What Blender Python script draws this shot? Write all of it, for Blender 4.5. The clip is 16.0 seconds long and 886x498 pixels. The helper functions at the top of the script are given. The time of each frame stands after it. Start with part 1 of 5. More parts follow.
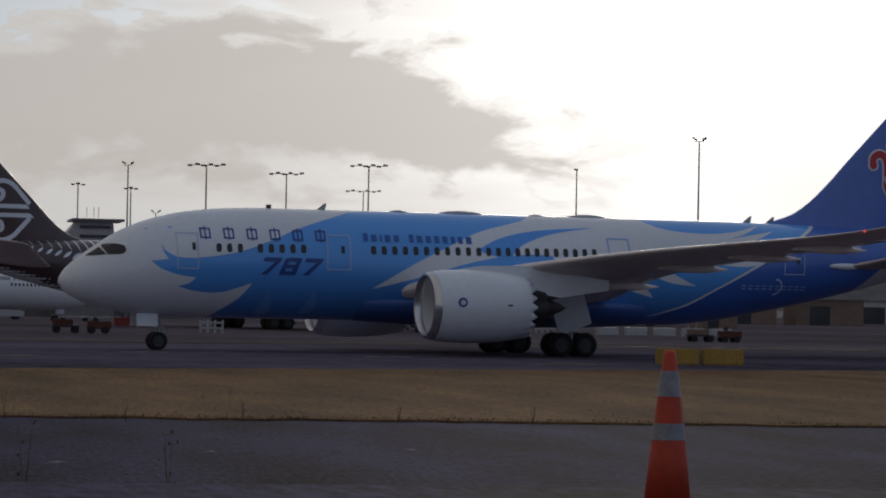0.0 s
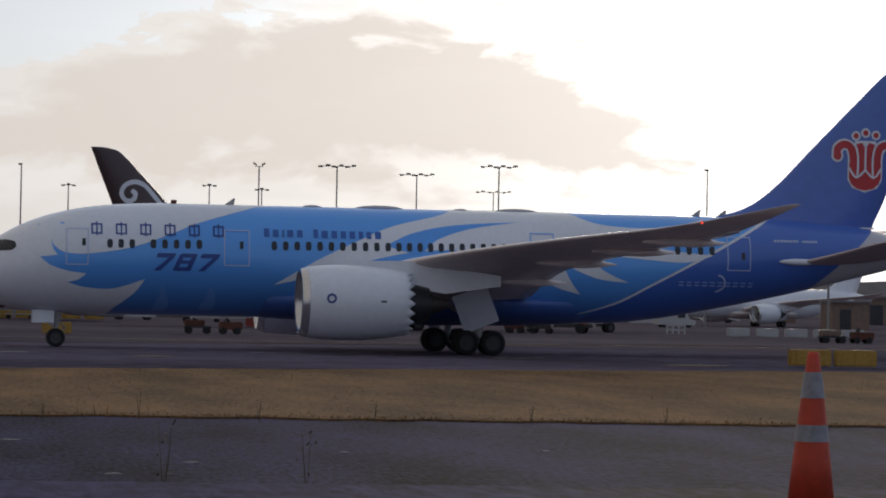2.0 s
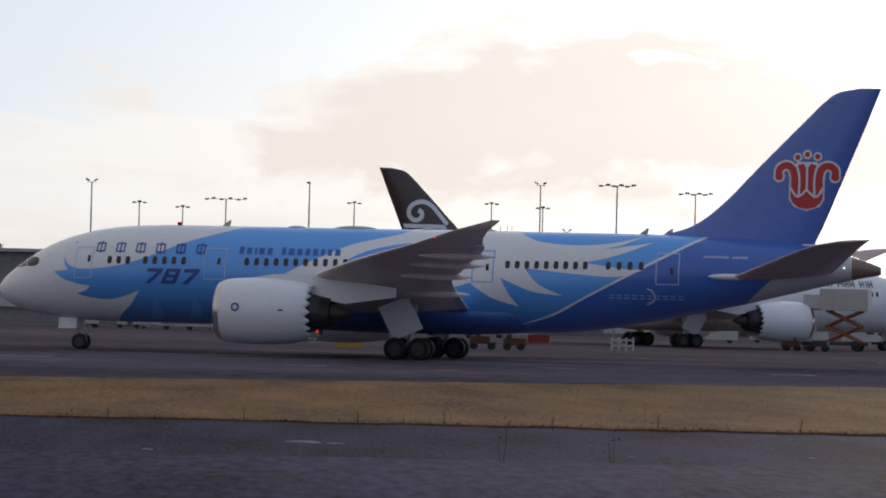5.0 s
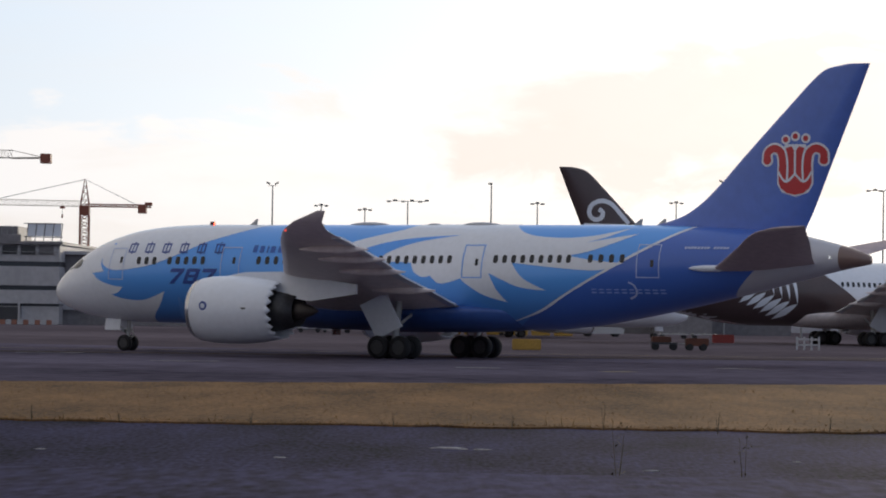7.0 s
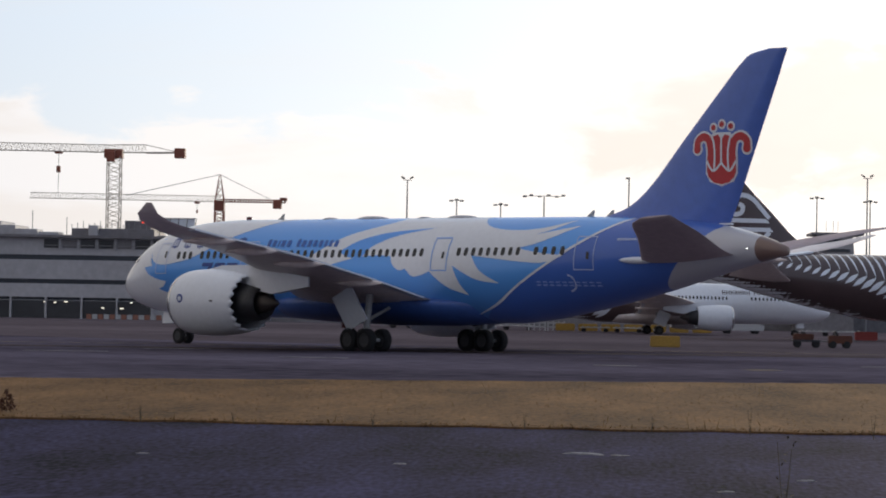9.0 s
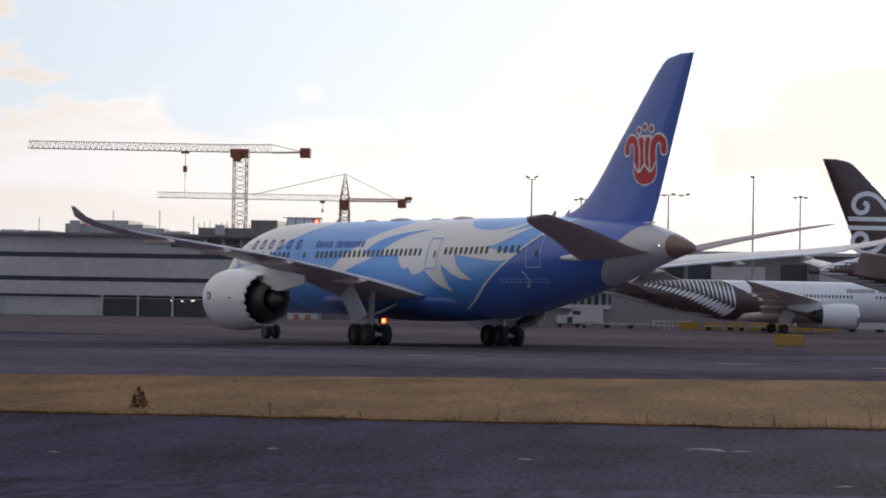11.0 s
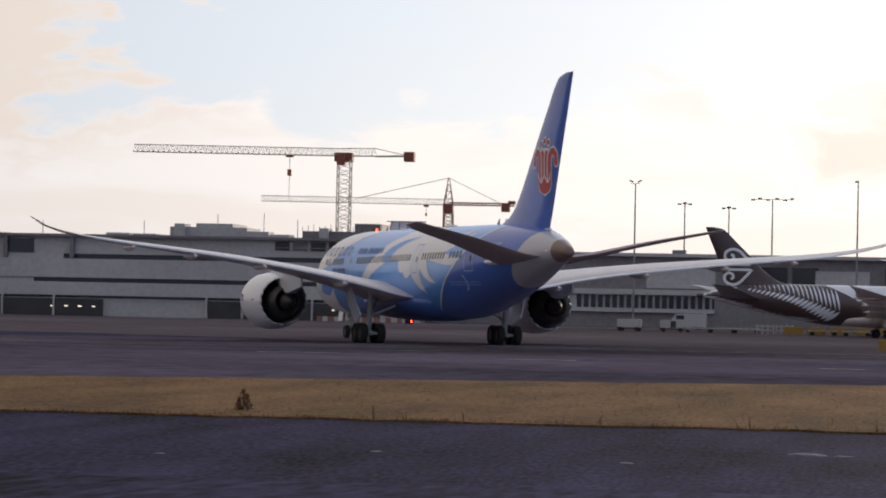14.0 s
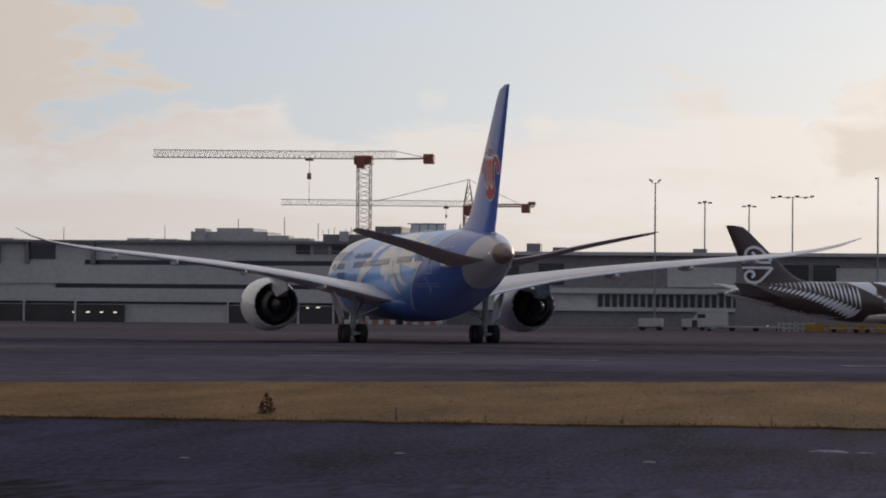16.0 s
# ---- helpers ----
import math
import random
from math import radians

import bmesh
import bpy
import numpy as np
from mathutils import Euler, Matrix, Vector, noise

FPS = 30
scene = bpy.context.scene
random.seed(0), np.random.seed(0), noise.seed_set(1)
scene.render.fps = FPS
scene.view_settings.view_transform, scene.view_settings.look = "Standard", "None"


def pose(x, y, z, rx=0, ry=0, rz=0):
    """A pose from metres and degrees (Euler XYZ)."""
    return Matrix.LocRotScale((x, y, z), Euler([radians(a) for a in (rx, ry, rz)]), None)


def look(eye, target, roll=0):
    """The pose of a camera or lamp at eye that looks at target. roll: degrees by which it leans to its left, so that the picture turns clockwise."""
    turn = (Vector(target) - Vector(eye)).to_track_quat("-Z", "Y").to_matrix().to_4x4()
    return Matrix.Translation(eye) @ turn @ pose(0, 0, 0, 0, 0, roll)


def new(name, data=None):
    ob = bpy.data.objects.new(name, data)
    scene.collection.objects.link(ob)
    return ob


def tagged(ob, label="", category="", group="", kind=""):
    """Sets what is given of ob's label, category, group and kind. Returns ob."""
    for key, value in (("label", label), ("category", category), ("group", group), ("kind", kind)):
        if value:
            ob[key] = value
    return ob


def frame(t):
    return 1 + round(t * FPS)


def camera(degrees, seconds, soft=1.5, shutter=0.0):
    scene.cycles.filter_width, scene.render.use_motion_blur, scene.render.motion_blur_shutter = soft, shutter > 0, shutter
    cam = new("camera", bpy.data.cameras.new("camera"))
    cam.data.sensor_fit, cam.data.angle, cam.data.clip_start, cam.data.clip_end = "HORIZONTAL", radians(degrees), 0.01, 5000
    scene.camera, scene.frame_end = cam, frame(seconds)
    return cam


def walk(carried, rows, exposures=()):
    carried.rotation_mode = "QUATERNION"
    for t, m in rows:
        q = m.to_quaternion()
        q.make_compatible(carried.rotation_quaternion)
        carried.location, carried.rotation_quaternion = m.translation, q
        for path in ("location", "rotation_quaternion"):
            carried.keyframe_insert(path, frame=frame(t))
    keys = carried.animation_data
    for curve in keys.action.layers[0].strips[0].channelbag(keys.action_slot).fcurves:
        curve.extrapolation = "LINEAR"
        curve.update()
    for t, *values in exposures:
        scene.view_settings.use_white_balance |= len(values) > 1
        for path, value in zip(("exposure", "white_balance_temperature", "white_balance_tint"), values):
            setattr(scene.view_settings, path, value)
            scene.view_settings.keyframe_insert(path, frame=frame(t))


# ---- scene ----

from mathutils.geometry import delaunay_2d_cdt

# ---------- camera ----------
cam = camera(16.14, 16.0, soft=1.9)
EYE = 3.01
CAMERA_ROWS = [  # seconds, turn to the right, tilt up, lean, metres back and to the right
    (0.0, 10.144, 0.952, 1.093, 0.00, -0.005),
    (0.5, 9.494, 0.882, 1.148, 0.00, 0.015),
    (1.0, 8.931, 0.827, 1.189, 0.00, 0.000),
    (1.5, 8.344, 0.856, 1.154, 0.00, -0.040),
    (2.0, 7.743, 0.923, 1.112, 0.00, -0.075),
    (2.5, 7.218, 1.008, 1.294, 0.00, -0.135),
    (3.0, 6.389, 1.077, 1.582, 0.00, -0.180),
    (3.5, 5.539, 1.116, 1.726, 1.00, -0.250),
    (4.0, 4.464, 1.151, 1.755, 3.00, -0.450),
    (4.5, 3.397, 1.160, 1.676, 5.60, -0.650),
    (5.0, 2.418, 1.096, 1.454, 7.80, -0.750),
    (7.5, -1.529, 1.066, 0.923, 1.14, 0.000),
    (8.0, -2.156, 1.027, 1.012, -1.03, 0.000),
    (10.5, -5.043, 0.917, 0.891, -1.45, 0.000),
    (11.0, -5.613, 0.908, 0.969, -0.14, 0.000),
    (11.5, -6.130, 0.878, 1.053, 0.64, 0.000),
    (12.0, -6.618, 0.870, 1.112, 0.54, 0.000),
    (12.5, -6.982, 0.880, 1.199, 0.56, 0.000),
    (13.0, -7.208, 0.881, 1.298, 0.74, 0.000),
    (13.5, -7.372, 0.907, 1.294, 0.56, 0.000),
    (14.0, -7.511, 0.944, 1.158, 0.20, 0.000),
    (14.5, -7.612, 0.985, 1.002, -0.14, 0.000),
    (15.0, -7.708, 1.012, 0.962, -0.30, 0.000),
    (15.5, -7.802, 1.036, 0.854, -0.28, 0.000),
    (16.0, -7.889, 0.970, 0.465, 0.47, 0.000),
]


def camera_pose(yaw, tilt, lean, back, aside):
    a, b = radians(yaw) - aside / 170, radians(tilt)
    eye = Vector((aside - back * math.sin(a), -back * math.cos(a), EYE + 0.018 * max(back, 0)))
    return look(eye, eye + Vector((math.sin(a) * math.cos(b), math.cos(a) * math.cos(b), math.sin(b))) * 200, lean)


EXPOSURES = [(0.0, -1.0, 6200, 9), (1.0, -0.98, 6300, 10), (2.0, -0.48, 6350, 10), (3.0, -0.15, 6350, 10), (5.0, -0.2, 6350, 10), (7.5, 0.0, 6400, 10), (8.0, 0.0, 6400, 10), (11.0, 0.06, 6500, 11), (12.0, 0.2, 6500, 11), (13.0, 0.24, 6550, 11), (14.0, 0.0, 6700, 12), (15.0, -0.2, 6800, 12), (16.0, -0.4, 6700, 11)]
walk(cam, [(r[0], camera_pose(*r[1:])) for r in CAMERA_ROWS], EXPOSURES)

TAXI_ROWS = [  # seconds, x, y, heading of the taxiing airliner
    (0.0, 37.21, 176.98, 190.35),
    (0.5, 34.35, 177.79, 188.49),
    (1.0, 31.33, 177.78, 186.58),
    (1.5, 28.14, 176.25, 184.49),
    (2.0, 24.76, 173.66, 182.14),
    (2.5, 21.56, 171.80, 179.55),
    (3.0, 18.62, 173.38, 176.78),
    (3.5, 15.98, 176.71, 173.86),
    (4.0, 13.00, 180.96, 170.76),
    (4.5, 9.90, 183.92, 167.57),
    (5.0, 7.13, 185.97, 164.36),
    (7.5, -5.44, 183.84, 147.61),
    (8.0, -7.70, 185.39, 144.25),
    (8.5, -9.88, 187.10, 140.99),
    (9.0, -12.00, 188.97, 137.84),
    (9.5, -14.07, 191.00, 134.79),
    (10.0, -16.07, 193.17, 131.88),
    (10.5, -18.00, 195.47, 129.11),
    (11.0, -19.74, 197.89, 126.48),
    (11.5, -21.48, 200.43, 124.03),
    (12.0, -22.95, 202.96, 121.76),
    (12.5, -24.45, 205.59, 119.65),
    (13.0, -25.90, 208.27, 117.71),
    (13.5, -27.19, 210.93, 115.92),
    (14.0, -28.46, 213.55, 114.30),
    (14.5, -29.53, 216.13, 112.94),
    (15.0, -30.56, 218.80, 111.87),
    (15.5, -31.76, 221.64, 111.00),
    (16.0, -32.84, 224.57, 110.20),
]

# ---------- sky and sun ----------
SUN_AZ, SUN_EL = 15.0, 7.0          # degrees right of +y, above the horizon
world = bpy.data.worlds.new("sky")
scene.world = world
world.use_nodes = True


def build_sky():
    nt = world.node_tree
    nt.nodes.clear()
    N, L = nt.nodes.new, nt.links.new

    def math_node(op, a, b=None, c=None):
        m = N("ShaderNodeMath")
        m.operation = op
        for i, v in enumerate((a, b, c)):
            if v is None:
                continue
            if isinstance(v, (int, float)):
                m.inputs[i].default_value = v
            else:
                L(v, m.inputs[i])
        return m.outputs[0]

    def mix(fac, a, b, mode="MIX"):
        m = N("ShaderNodeMix")
        m.data_type, m.blend_type = "RGBA", mode
        for i, v in ((0, fac), (6, a), (7, b)):
            if isinstance(v, (int, float)):
                m.inputs[i].default_value = v
            elif isinstance(v, tuple):
                m.inputs[i].default_value = (*v, 1)
            else:
                L(v, m.inputs[i])
        return m.outputs[2]

    out, bg = N("ShaderNodeOutputWorld"), N("ShaderNodeBackground")
    sky = N("ShaderNodeTexSky")
    sky.sky_type, sky.sun_disc = "NISHITA", False
    sky.sun_elevation, sky.sun_rotation = radians(SUN_EL), radians(SUN_AZ)
    sky.air_density, sky.dust_density, sky.ozone_density = 1.0, 0.6, 3.0
    co = N("ShaderNodeTexCoord")
    ray = co.outputs["Generated"]
    sp = N("ShaderNodeSeparateXYZ")
    L(ray, sp.inputs[0])
    # closeness to the sun
    dot = N("ShaderNodeVectorMath")
    dot.operation = "DOT_PRODUCT"
    L(ray, dot.inputs[0])
    a, e = radians(SUN_AZ), radians(SUN_EL)
    dot.inputs[1].default_value = (math.sin(a) * math.cos(e), math.cos(a) * math.cos(e), math.sin(e))
    near = math_node("MAXIMUM", dot.outputs["Value"], 0.0)
    glow = math_node("POWER", near, 5.0)
    core = math_node("POWER", near, 150.0)
    soft_lum = math_node("MULTIPLY_ADD", glow, SKY_GLOW, SKY_BASE)
    lum = math_node("ADD", soft_lum, math_node("MULTIPLY", core, 1.9))

    def clouds(scale, loc, detail, lo, hi, kind="MIX"):
        mp = N("ShaderNodeMapping")
        mp.inputs["Scale"].default_value, mp.inputs["Location"].default_value = scale, loc
        n1 = N("ShaderNodeTexNoise")
        n1.inputs["Scale"].default_value, n1.inputs["Detail"].default_value, n1.inputs["Roughness"].default_value = 1.0, detail, 0.55
        n1.inputs["Distortion"].default_value = 0.4
        L(ray, mp.inputs[0])
        L(mp.outputs[0], n1.inputs[0])
        r = N("ShaderNodeMapRange")
        r.interpolation_type = "SMOOTHSTEP"
        r.inputs["From Min"].default_value, r.inputs["From Max"].default_value = lo, hi
        L(n1.outputs[0], r.inputs[0])
        return r.outputs[0]

    def ramp(v, lo, hi):
        r = N("ShaderNodeMapRange")
        r.interpolation_type = "SMOOTHSTEP"
        r.inputs["From Min"].default_value, r.inputs["From Max"].default_value = lo, hi
        L(v, r.inputs[0])
        return r.outputs[0]

    def drop(v, lo, hi):
        return math_node("SUBTRACT", 1.0, ramp(v, lo, hi))

    def prod(*vs):
        r = vs[0]
        for v in vs[1:]:
            r = math_node("MULTIPLY", r, v)
        return r

    blue = mix(1.0, sky.outputs[0], (0.12, 0.12, 0.12), "MULTIPLY")
    blue = mix(0.7, blue, (0.68, 0.82, 1.05))
    white = mix(1.0, mix(math_node("POWER", near, 1.6), (0.72, 0.87, 1.18), (1.0, 0.932, 0.85)), lum, "MULTIPLY")
    grey = mix(1.0, (0.86, 0.785, 0.72), lum, "MULTIPLY")
    shade = mix(1.0, (0.86, 0.77, 0.69), math_node("MULTIPLY_ADD", core, 0.35, soft_lum), "MULTIPLY")
    # ragged coordinates for the cloud banks
    warp = clouds((15.0, 15.0, 44.0), CLOUD_A, 9.0, 0.25, 0.75)
    warp2 = clouds((34.0, 34.0, 70.0), CLOUD_B, 9.0, 0.25, 0.75)
    wsum = math_node("ADD", math_node("MULTIPLY", warp, 0.7), math_node("MULTIPLY", warp2, 0.3))
    xw = math_node("ADD", sp.outputs[0], math_node("MULTIPLY_ADD", wsum, 0.16, -0.08))
    zw = math_node("ADD", sp.outputs[2], math_node("MULTIPLY_ADD", wsum, 0.05, -0.025))
    # the long bank below the sun: a dome over a flat base, with a bright fringe
    xb = math_node("ADD", sp.outputs[0], math_node("MULTIPLY_ADD", wsum, 0.09, -0.045))
    zb = math_node("ADD", sp.outputs[2], math_node("MULTIPLY_ADD", warp2, 0.022, -0.011))
    u = math_node("MULTIPLY_ADD", xb, 1 / 0.128, -0.105 / 0.128)
    v = math_node("MULTIPLY_ADD", zb, 1 / 0.05, -0.043 / 0.05)
    dome = math_node("ADD", prod(u, u), prod(v, v))
    bank = prod(drop(dome, 0.9, 1.02), ramp(zb, 0.034, 0.046))
    fringe = prod(bank, ramp(dome, 0.62, 0.98))
    bank2 = prod(drop(xw, -0.25, -0.215), ramp(zw, 0.03, 0.06))
    thin = math_node("MULTIPLY", clouds((6.5, 6.5, 40.0), CLOUD_A, 8.0, 0.44, 0.62), 0.6)
    gap = prod(ramp(zw, 0.052, 0.066), drop(xw, 0.07, 0.13), ramp(xw, -0.25, -0.215))
    thin = prod(thin, math_node("MULTIPLY_ADD", gap, -0.75, 1.0))
    body = math_node("MAXIMUM", bank2, thin)
    high = prod(ramp(sp.outputs[2], 0.13, 0.2), clouds((3.0, 3.0, 8.0), CLOUD_B, 8.0, 0.45, 0.6))
    open_sky = math_node("MAXIMUM", gap, high)
    dull = mix(1.0, blue, lum, "MULTIPLY")
    c = mix(math_node("MULTIPLY", open_sky, 0.72), white, dull)
    c = mix(math_node("MULTIPLY", body, 0.95), c, grey)
    c = mix(math_node("MULTIPLY", bank, 0.9), c, shade)
    c = mix(math_node("MULTIPLY", fringe, 0.85), c, white)
    L(c, bg.inputs[0])
    bg.inputs[1].default_value = 1.0
    L(bg.outputs[0], out.inputs[0])


SKY_BASE, SKY_GLOW = 0.60, 0.70
CLOUD_A, CLOUD_B = (0.3, 0.0, 0.1), (1.7, 0.4, 0.6)
build_sky()
sun = new("sun", bpy.data.lights.new("sun", "SUN"))
sun.data.energy, sun.data.angle, sun.data.color = 0.8, radians(12), (1.0, 0.86, 0.68)
_a, _e = radians(SUN_AZ), radians(SUN_EL)
sun.matrix_world = look((0, 0, 60), (-math.sin(_a) * math.cos(_e) * 100, -math.cos(_a) * math.cos(_e) * 100, 60 - math.sin(_e) * 100))


# ---------- materials ----------
def material(name, color, rough=0.6, metal=0.0, vary=0.12, scale=3.0, bump=0.0, spots=0.0, coat=0.0, color2=None, emit=0.0, stretch=(1, 1, 1), spec=0.5):
    """Principled paint with two scales of colour variation and fine relief, in object space metres."""
    m = bpy.data.materials.new(name)
    m.use_nodes = True
    nt = m.node_tree
    N, L = nt.nodes.new, nt.links.new
    b = nt.nodes["Principled BSDF"]
    b.inputs["Roughness"].default_value, b.inputs["Metallic"].default_value = rough, metal
    b.inputs["Coat Weight"].default_value, b.inputs["Specular IOR Level"].default_value = coat, spec
    co = N("ShaderNodeTexCoord")
    mp = N("ShaderNodeMapping")
    mp.inputs["Scale"].default_value = stretch
    L(co.outputs["Object"], mp.inputs[0])
    big, fine = N("ShaderNodeTexNoise"), N("ShaderNodeTexNoise")
    big.inputs["Scale"].default_value, big.inputs["Detail"].default_value = scale * 0.12, 4.0
    fine.inputs["Scale"].default_value, fine.inputs["Detail"].default_value = scale * 3.0, 6.0
    L(mp.outputs[0], big.inputs[0])
    L(mp.outputs[0], fine.inputs[0])
    add = N("ShaderNodeMath")
    add.operation = "ADD"
    L(big.outputs[0], add.inputs[0])
    L(fine.outputs[0], add.inputs[1])
    ramp = N("ShaderNodeValToRGB")
    c2 = color2 or tuple(c * (1 - 2 * vary) for c in color)
    ramp.color_ramp.elements[0].position, ramp.color_ramp.elements[1].position = 0.36, 0.64
    half = N("ShaderNodeMath")
    half.operation = "MULTIPLY"
    half.inputs[1].default_value = 0.5
    L(add.outputs[0], half.inputs[0])
    L(half.outputs[0], ramp.inputs[0])
    ramp.color_ramp.elements[0].color = (*c2, 1)
    ramp.color_ramp.elements[1].color = (*[min(1, c * (1 + vary)) for c in color], 1)
    base = ramp.outputs[0]
    if spots:
        # small dark pits and oil spots
        pit, near, tint = N("ShaderNodeTexVoronoi"), N("ShaderNodeMapRange"), N("ShaderNodeMix")
        pit.inputs["Scale"].default_value = spots
        near.inputs["From Min"].default_value, near.inputs["From Max"].default_value = 0.07, 0.16
        near.inputs["To Min"].default_value, near.inputs["To Max"].default_value = 0.75, 0.0
        L(mp.outputs[0], pit.inputs["Vector"])
        L(pit.outputs["Distance"], near.inputs[0])
        tint.data_type = "RGBA"
        L(near.outputs[0], tint.inputs[0])
        L(base, tint.inputs[6])
        tint.inputs[7].default_value = (*[c * 0.3 for c in color], 1)
        base = tint.outputs[2]
    L(base, b.inputs["Base Color"])
    if bump:
        bp = N("ShaderNodeBump")
        bp.inputs["Strength"].default_value, bp.inputs["Distance"].default_value = 0.6, bump
        L(fine.outputs[0], bp.inputs["Height"])
        L(bp.outputs[0], b.inputs["Normal"])
    if emit:
        b.inputs["Emission Color"].default_value = (*color, 1)
        b.inputs["Emission Strength"].default_value = emit
    return m


def fuselage_paint():
    """Blue livery: sky blue amidships, deeper towards the keel, deep blue behind a slanting line."""
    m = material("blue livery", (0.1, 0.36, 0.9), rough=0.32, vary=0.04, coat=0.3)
    nt = m.node_tree
    N, L = nt.nodes.new, nt.links.new
    b = nt.nodes["Principled BSDF"]
    co, sp = N("ShaderNodeTexCoord"), N("ShaderNodeSeparateXYZ")
    L(co.outputs["Object"], sp.inputs[0])
    # station s = 28.2 - x ; the slanting line s = 35.1 + 1.86 (z - 2.3)
    a = N("ShaderNodeMath")
    a.operation, a.inputs[1].default_value, a.inputs[2].default_value = "MULTIPLY_ADD", 1.86, 35.1 - 1.86 * 2.3 - 28.2
    L(sp.outputs[2], a.inputs[0])
    s = N("ShaderNodeMath")
    s.operation = "ADD"
    L(a.outputs[0], s.inputs[0])
    L(sp.outputs[0], s.inputs[1])
    st = N("ShaderNodeMath")
    st.operation, st.inputs[1].default_value = "LESS_THAN", 0.0
    L(s.outputs[0], st.inputs[0])
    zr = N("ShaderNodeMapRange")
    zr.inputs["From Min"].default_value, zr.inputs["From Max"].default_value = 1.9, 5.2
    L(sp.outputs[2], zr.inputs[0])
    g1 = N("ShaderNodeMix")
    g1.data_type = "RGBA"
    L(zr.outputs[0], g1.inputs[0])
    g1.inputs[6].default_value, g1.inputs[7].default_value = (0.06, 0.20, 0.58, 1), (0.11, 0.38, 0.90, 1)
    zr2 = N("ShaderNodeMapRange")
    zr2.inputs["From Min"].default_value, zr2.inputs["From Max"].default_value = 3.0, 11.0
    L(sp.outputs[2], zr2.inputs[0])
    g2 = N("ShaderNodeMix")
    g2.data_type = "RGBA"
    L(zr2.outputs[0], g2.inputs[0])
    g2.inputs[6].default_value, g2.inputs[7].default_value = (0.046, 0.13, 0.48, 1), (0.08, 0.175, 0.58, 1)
    f = N("ShaderNodeMix")
    f.data_type = "RGBA"
    L(st.outputs[0], f.inputs[0])
    L(g1.outputs[2], f.inputs[6])
    L(g2.outputs[2], f.inputs[7])
    nose = N("ShaderNodeMath")
    nose.operation, nose.inputs[1].default_value = "GREATER_THAN", 28.2 - 4.4
    crown, lift = N("ShaderNodeMath"), N("ShaderNodeMath")
    crown.operation, crown.inputs[1].default_value = "MAXIMUM", 6.7
    L(sp.outputs[2], crown.inputs[0])
    lift.operation, lift.inputs[1].default_value, lift.inputs[2].default_value = "MULTIPLY_ADD", 10.0, -67.0
    L(crown.outputs[0], lift.inputs[0])
    ahead = N("ShaderNodeMath")
    ahead.operation = "ADD"
    L(sp.outputs[0], ahead.inputs[0])
    L(lift.outputs[0], ahead.inputs[1])
    L(ahead.outputs[0], nose.inputs[0])
    w = N("ShaderNodeMix")
    w.data_type = "RGBA"
    L(nose.outputs[0], w.inputs[0])
    L(f.outputs[2], w.inputs[6])
    w.inputs[7].default_value = (0.78, 0.79, 0.82, 1)
    # grey tail cone below a line that rises aft, and the exhaust tip
    c1 = N("ShaderNodeMath")
    c1.operation, c1.inputs[1].default_value, c1.inputs[2].default_value = "MULTIPLY_ADD", 1.1, 47.8 - 1.1 * 3.7 - 28.2
    L(sp.outputs[2], c1.inputs[0])
    c2 = N("ShaderNodeMath")
    c2.operation = "ADD"
    L(c1.outputs[0], c2.inputs[0])
    L(sp.outputs[0], c2.inputs[1])
    c3 = N("ShaderNodeMath")
    c3.operation, c3.inputs[1].default_value = "LESS_THAN", 0.0
    L(c2.outputs[0], c3.inputs[0])
    g3 = N("ShaderNodeMix")
    g3.data_type = "RGBA"
    L(c3.outputs[0], g3.inputs[0])
    L(w.outputs[2], g3.inputs[6])
    g3.inputs[7].default_value = (0.52, 0.52, 0.56, 1)
    c4 = N("ShaderNodeMath")
    c4.operation, c4.inputs[1].default_value = "LESS_THAN", 28.2 - 54.35
    L(sp.outputs[0], c4.inputs[0])
    g4 = N("ShaderNodeMix")
    g4.data_type = "RGBA"
    L(c4.outputs[0], g4.inputs[0])
    L(g3.outputs[2], g4.inputs[6])
    g4.inputs[7].default_value = (0.20, 0.13, 0.11, 1)
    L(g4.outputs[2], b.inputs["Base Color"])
    return m


M = {}
M["livery"] = fuselage_paint()
M["finblue"] = material("deep blue fin paint", (0.10, 0.185, 0.57), 0.35, vary=0.05, scale=0.6, coat=0.3)
M["white"] = material("white airliner paint", (0.74, 0.77, 0.83), 0.35, vary=0.03, scale=1.0, coat=0.3)
M["crescent"] = material("blue stripe paint", (0.11, 0.36, 0.88), 0.35, vary=0.04, scale=1.0)
M["darkblue"] = material("dark blue lettering paint", (0.03, 0.07, 0.30), 0.4, vary=0.05)
M["pale"] = material("pale blue lettering paint", (0.28, 0.4, 0.75), 0.4, vary=0.05)
M["red"] = material("red emblem paint", (0.52, 0.045, 0.05), 0.4, vary=0.06)
M["grey"] = material("grey airliner paint", (0.42, 0.42, 0.45), 0.4, vary=0.05, scale=1.0, coat=0.2)
M["wing"] = material("grey wing skin", (0.76, 0.67, 0.645), 0.38, vary=0.08, scale=0.8, coat=0.1)
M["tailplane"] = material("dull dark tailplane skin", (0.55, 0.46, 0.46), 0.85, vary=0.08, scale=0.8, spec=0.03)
M["brown"] = material("heat-tinted exhaust metal", (0.065, 0.055, 0.052), 0.5, 0.4, vary=0.1)
M["metal"] = material("bare bright metal", (0.62, 0.62, 0.64), 0.25, 0.9, vary=0.05)
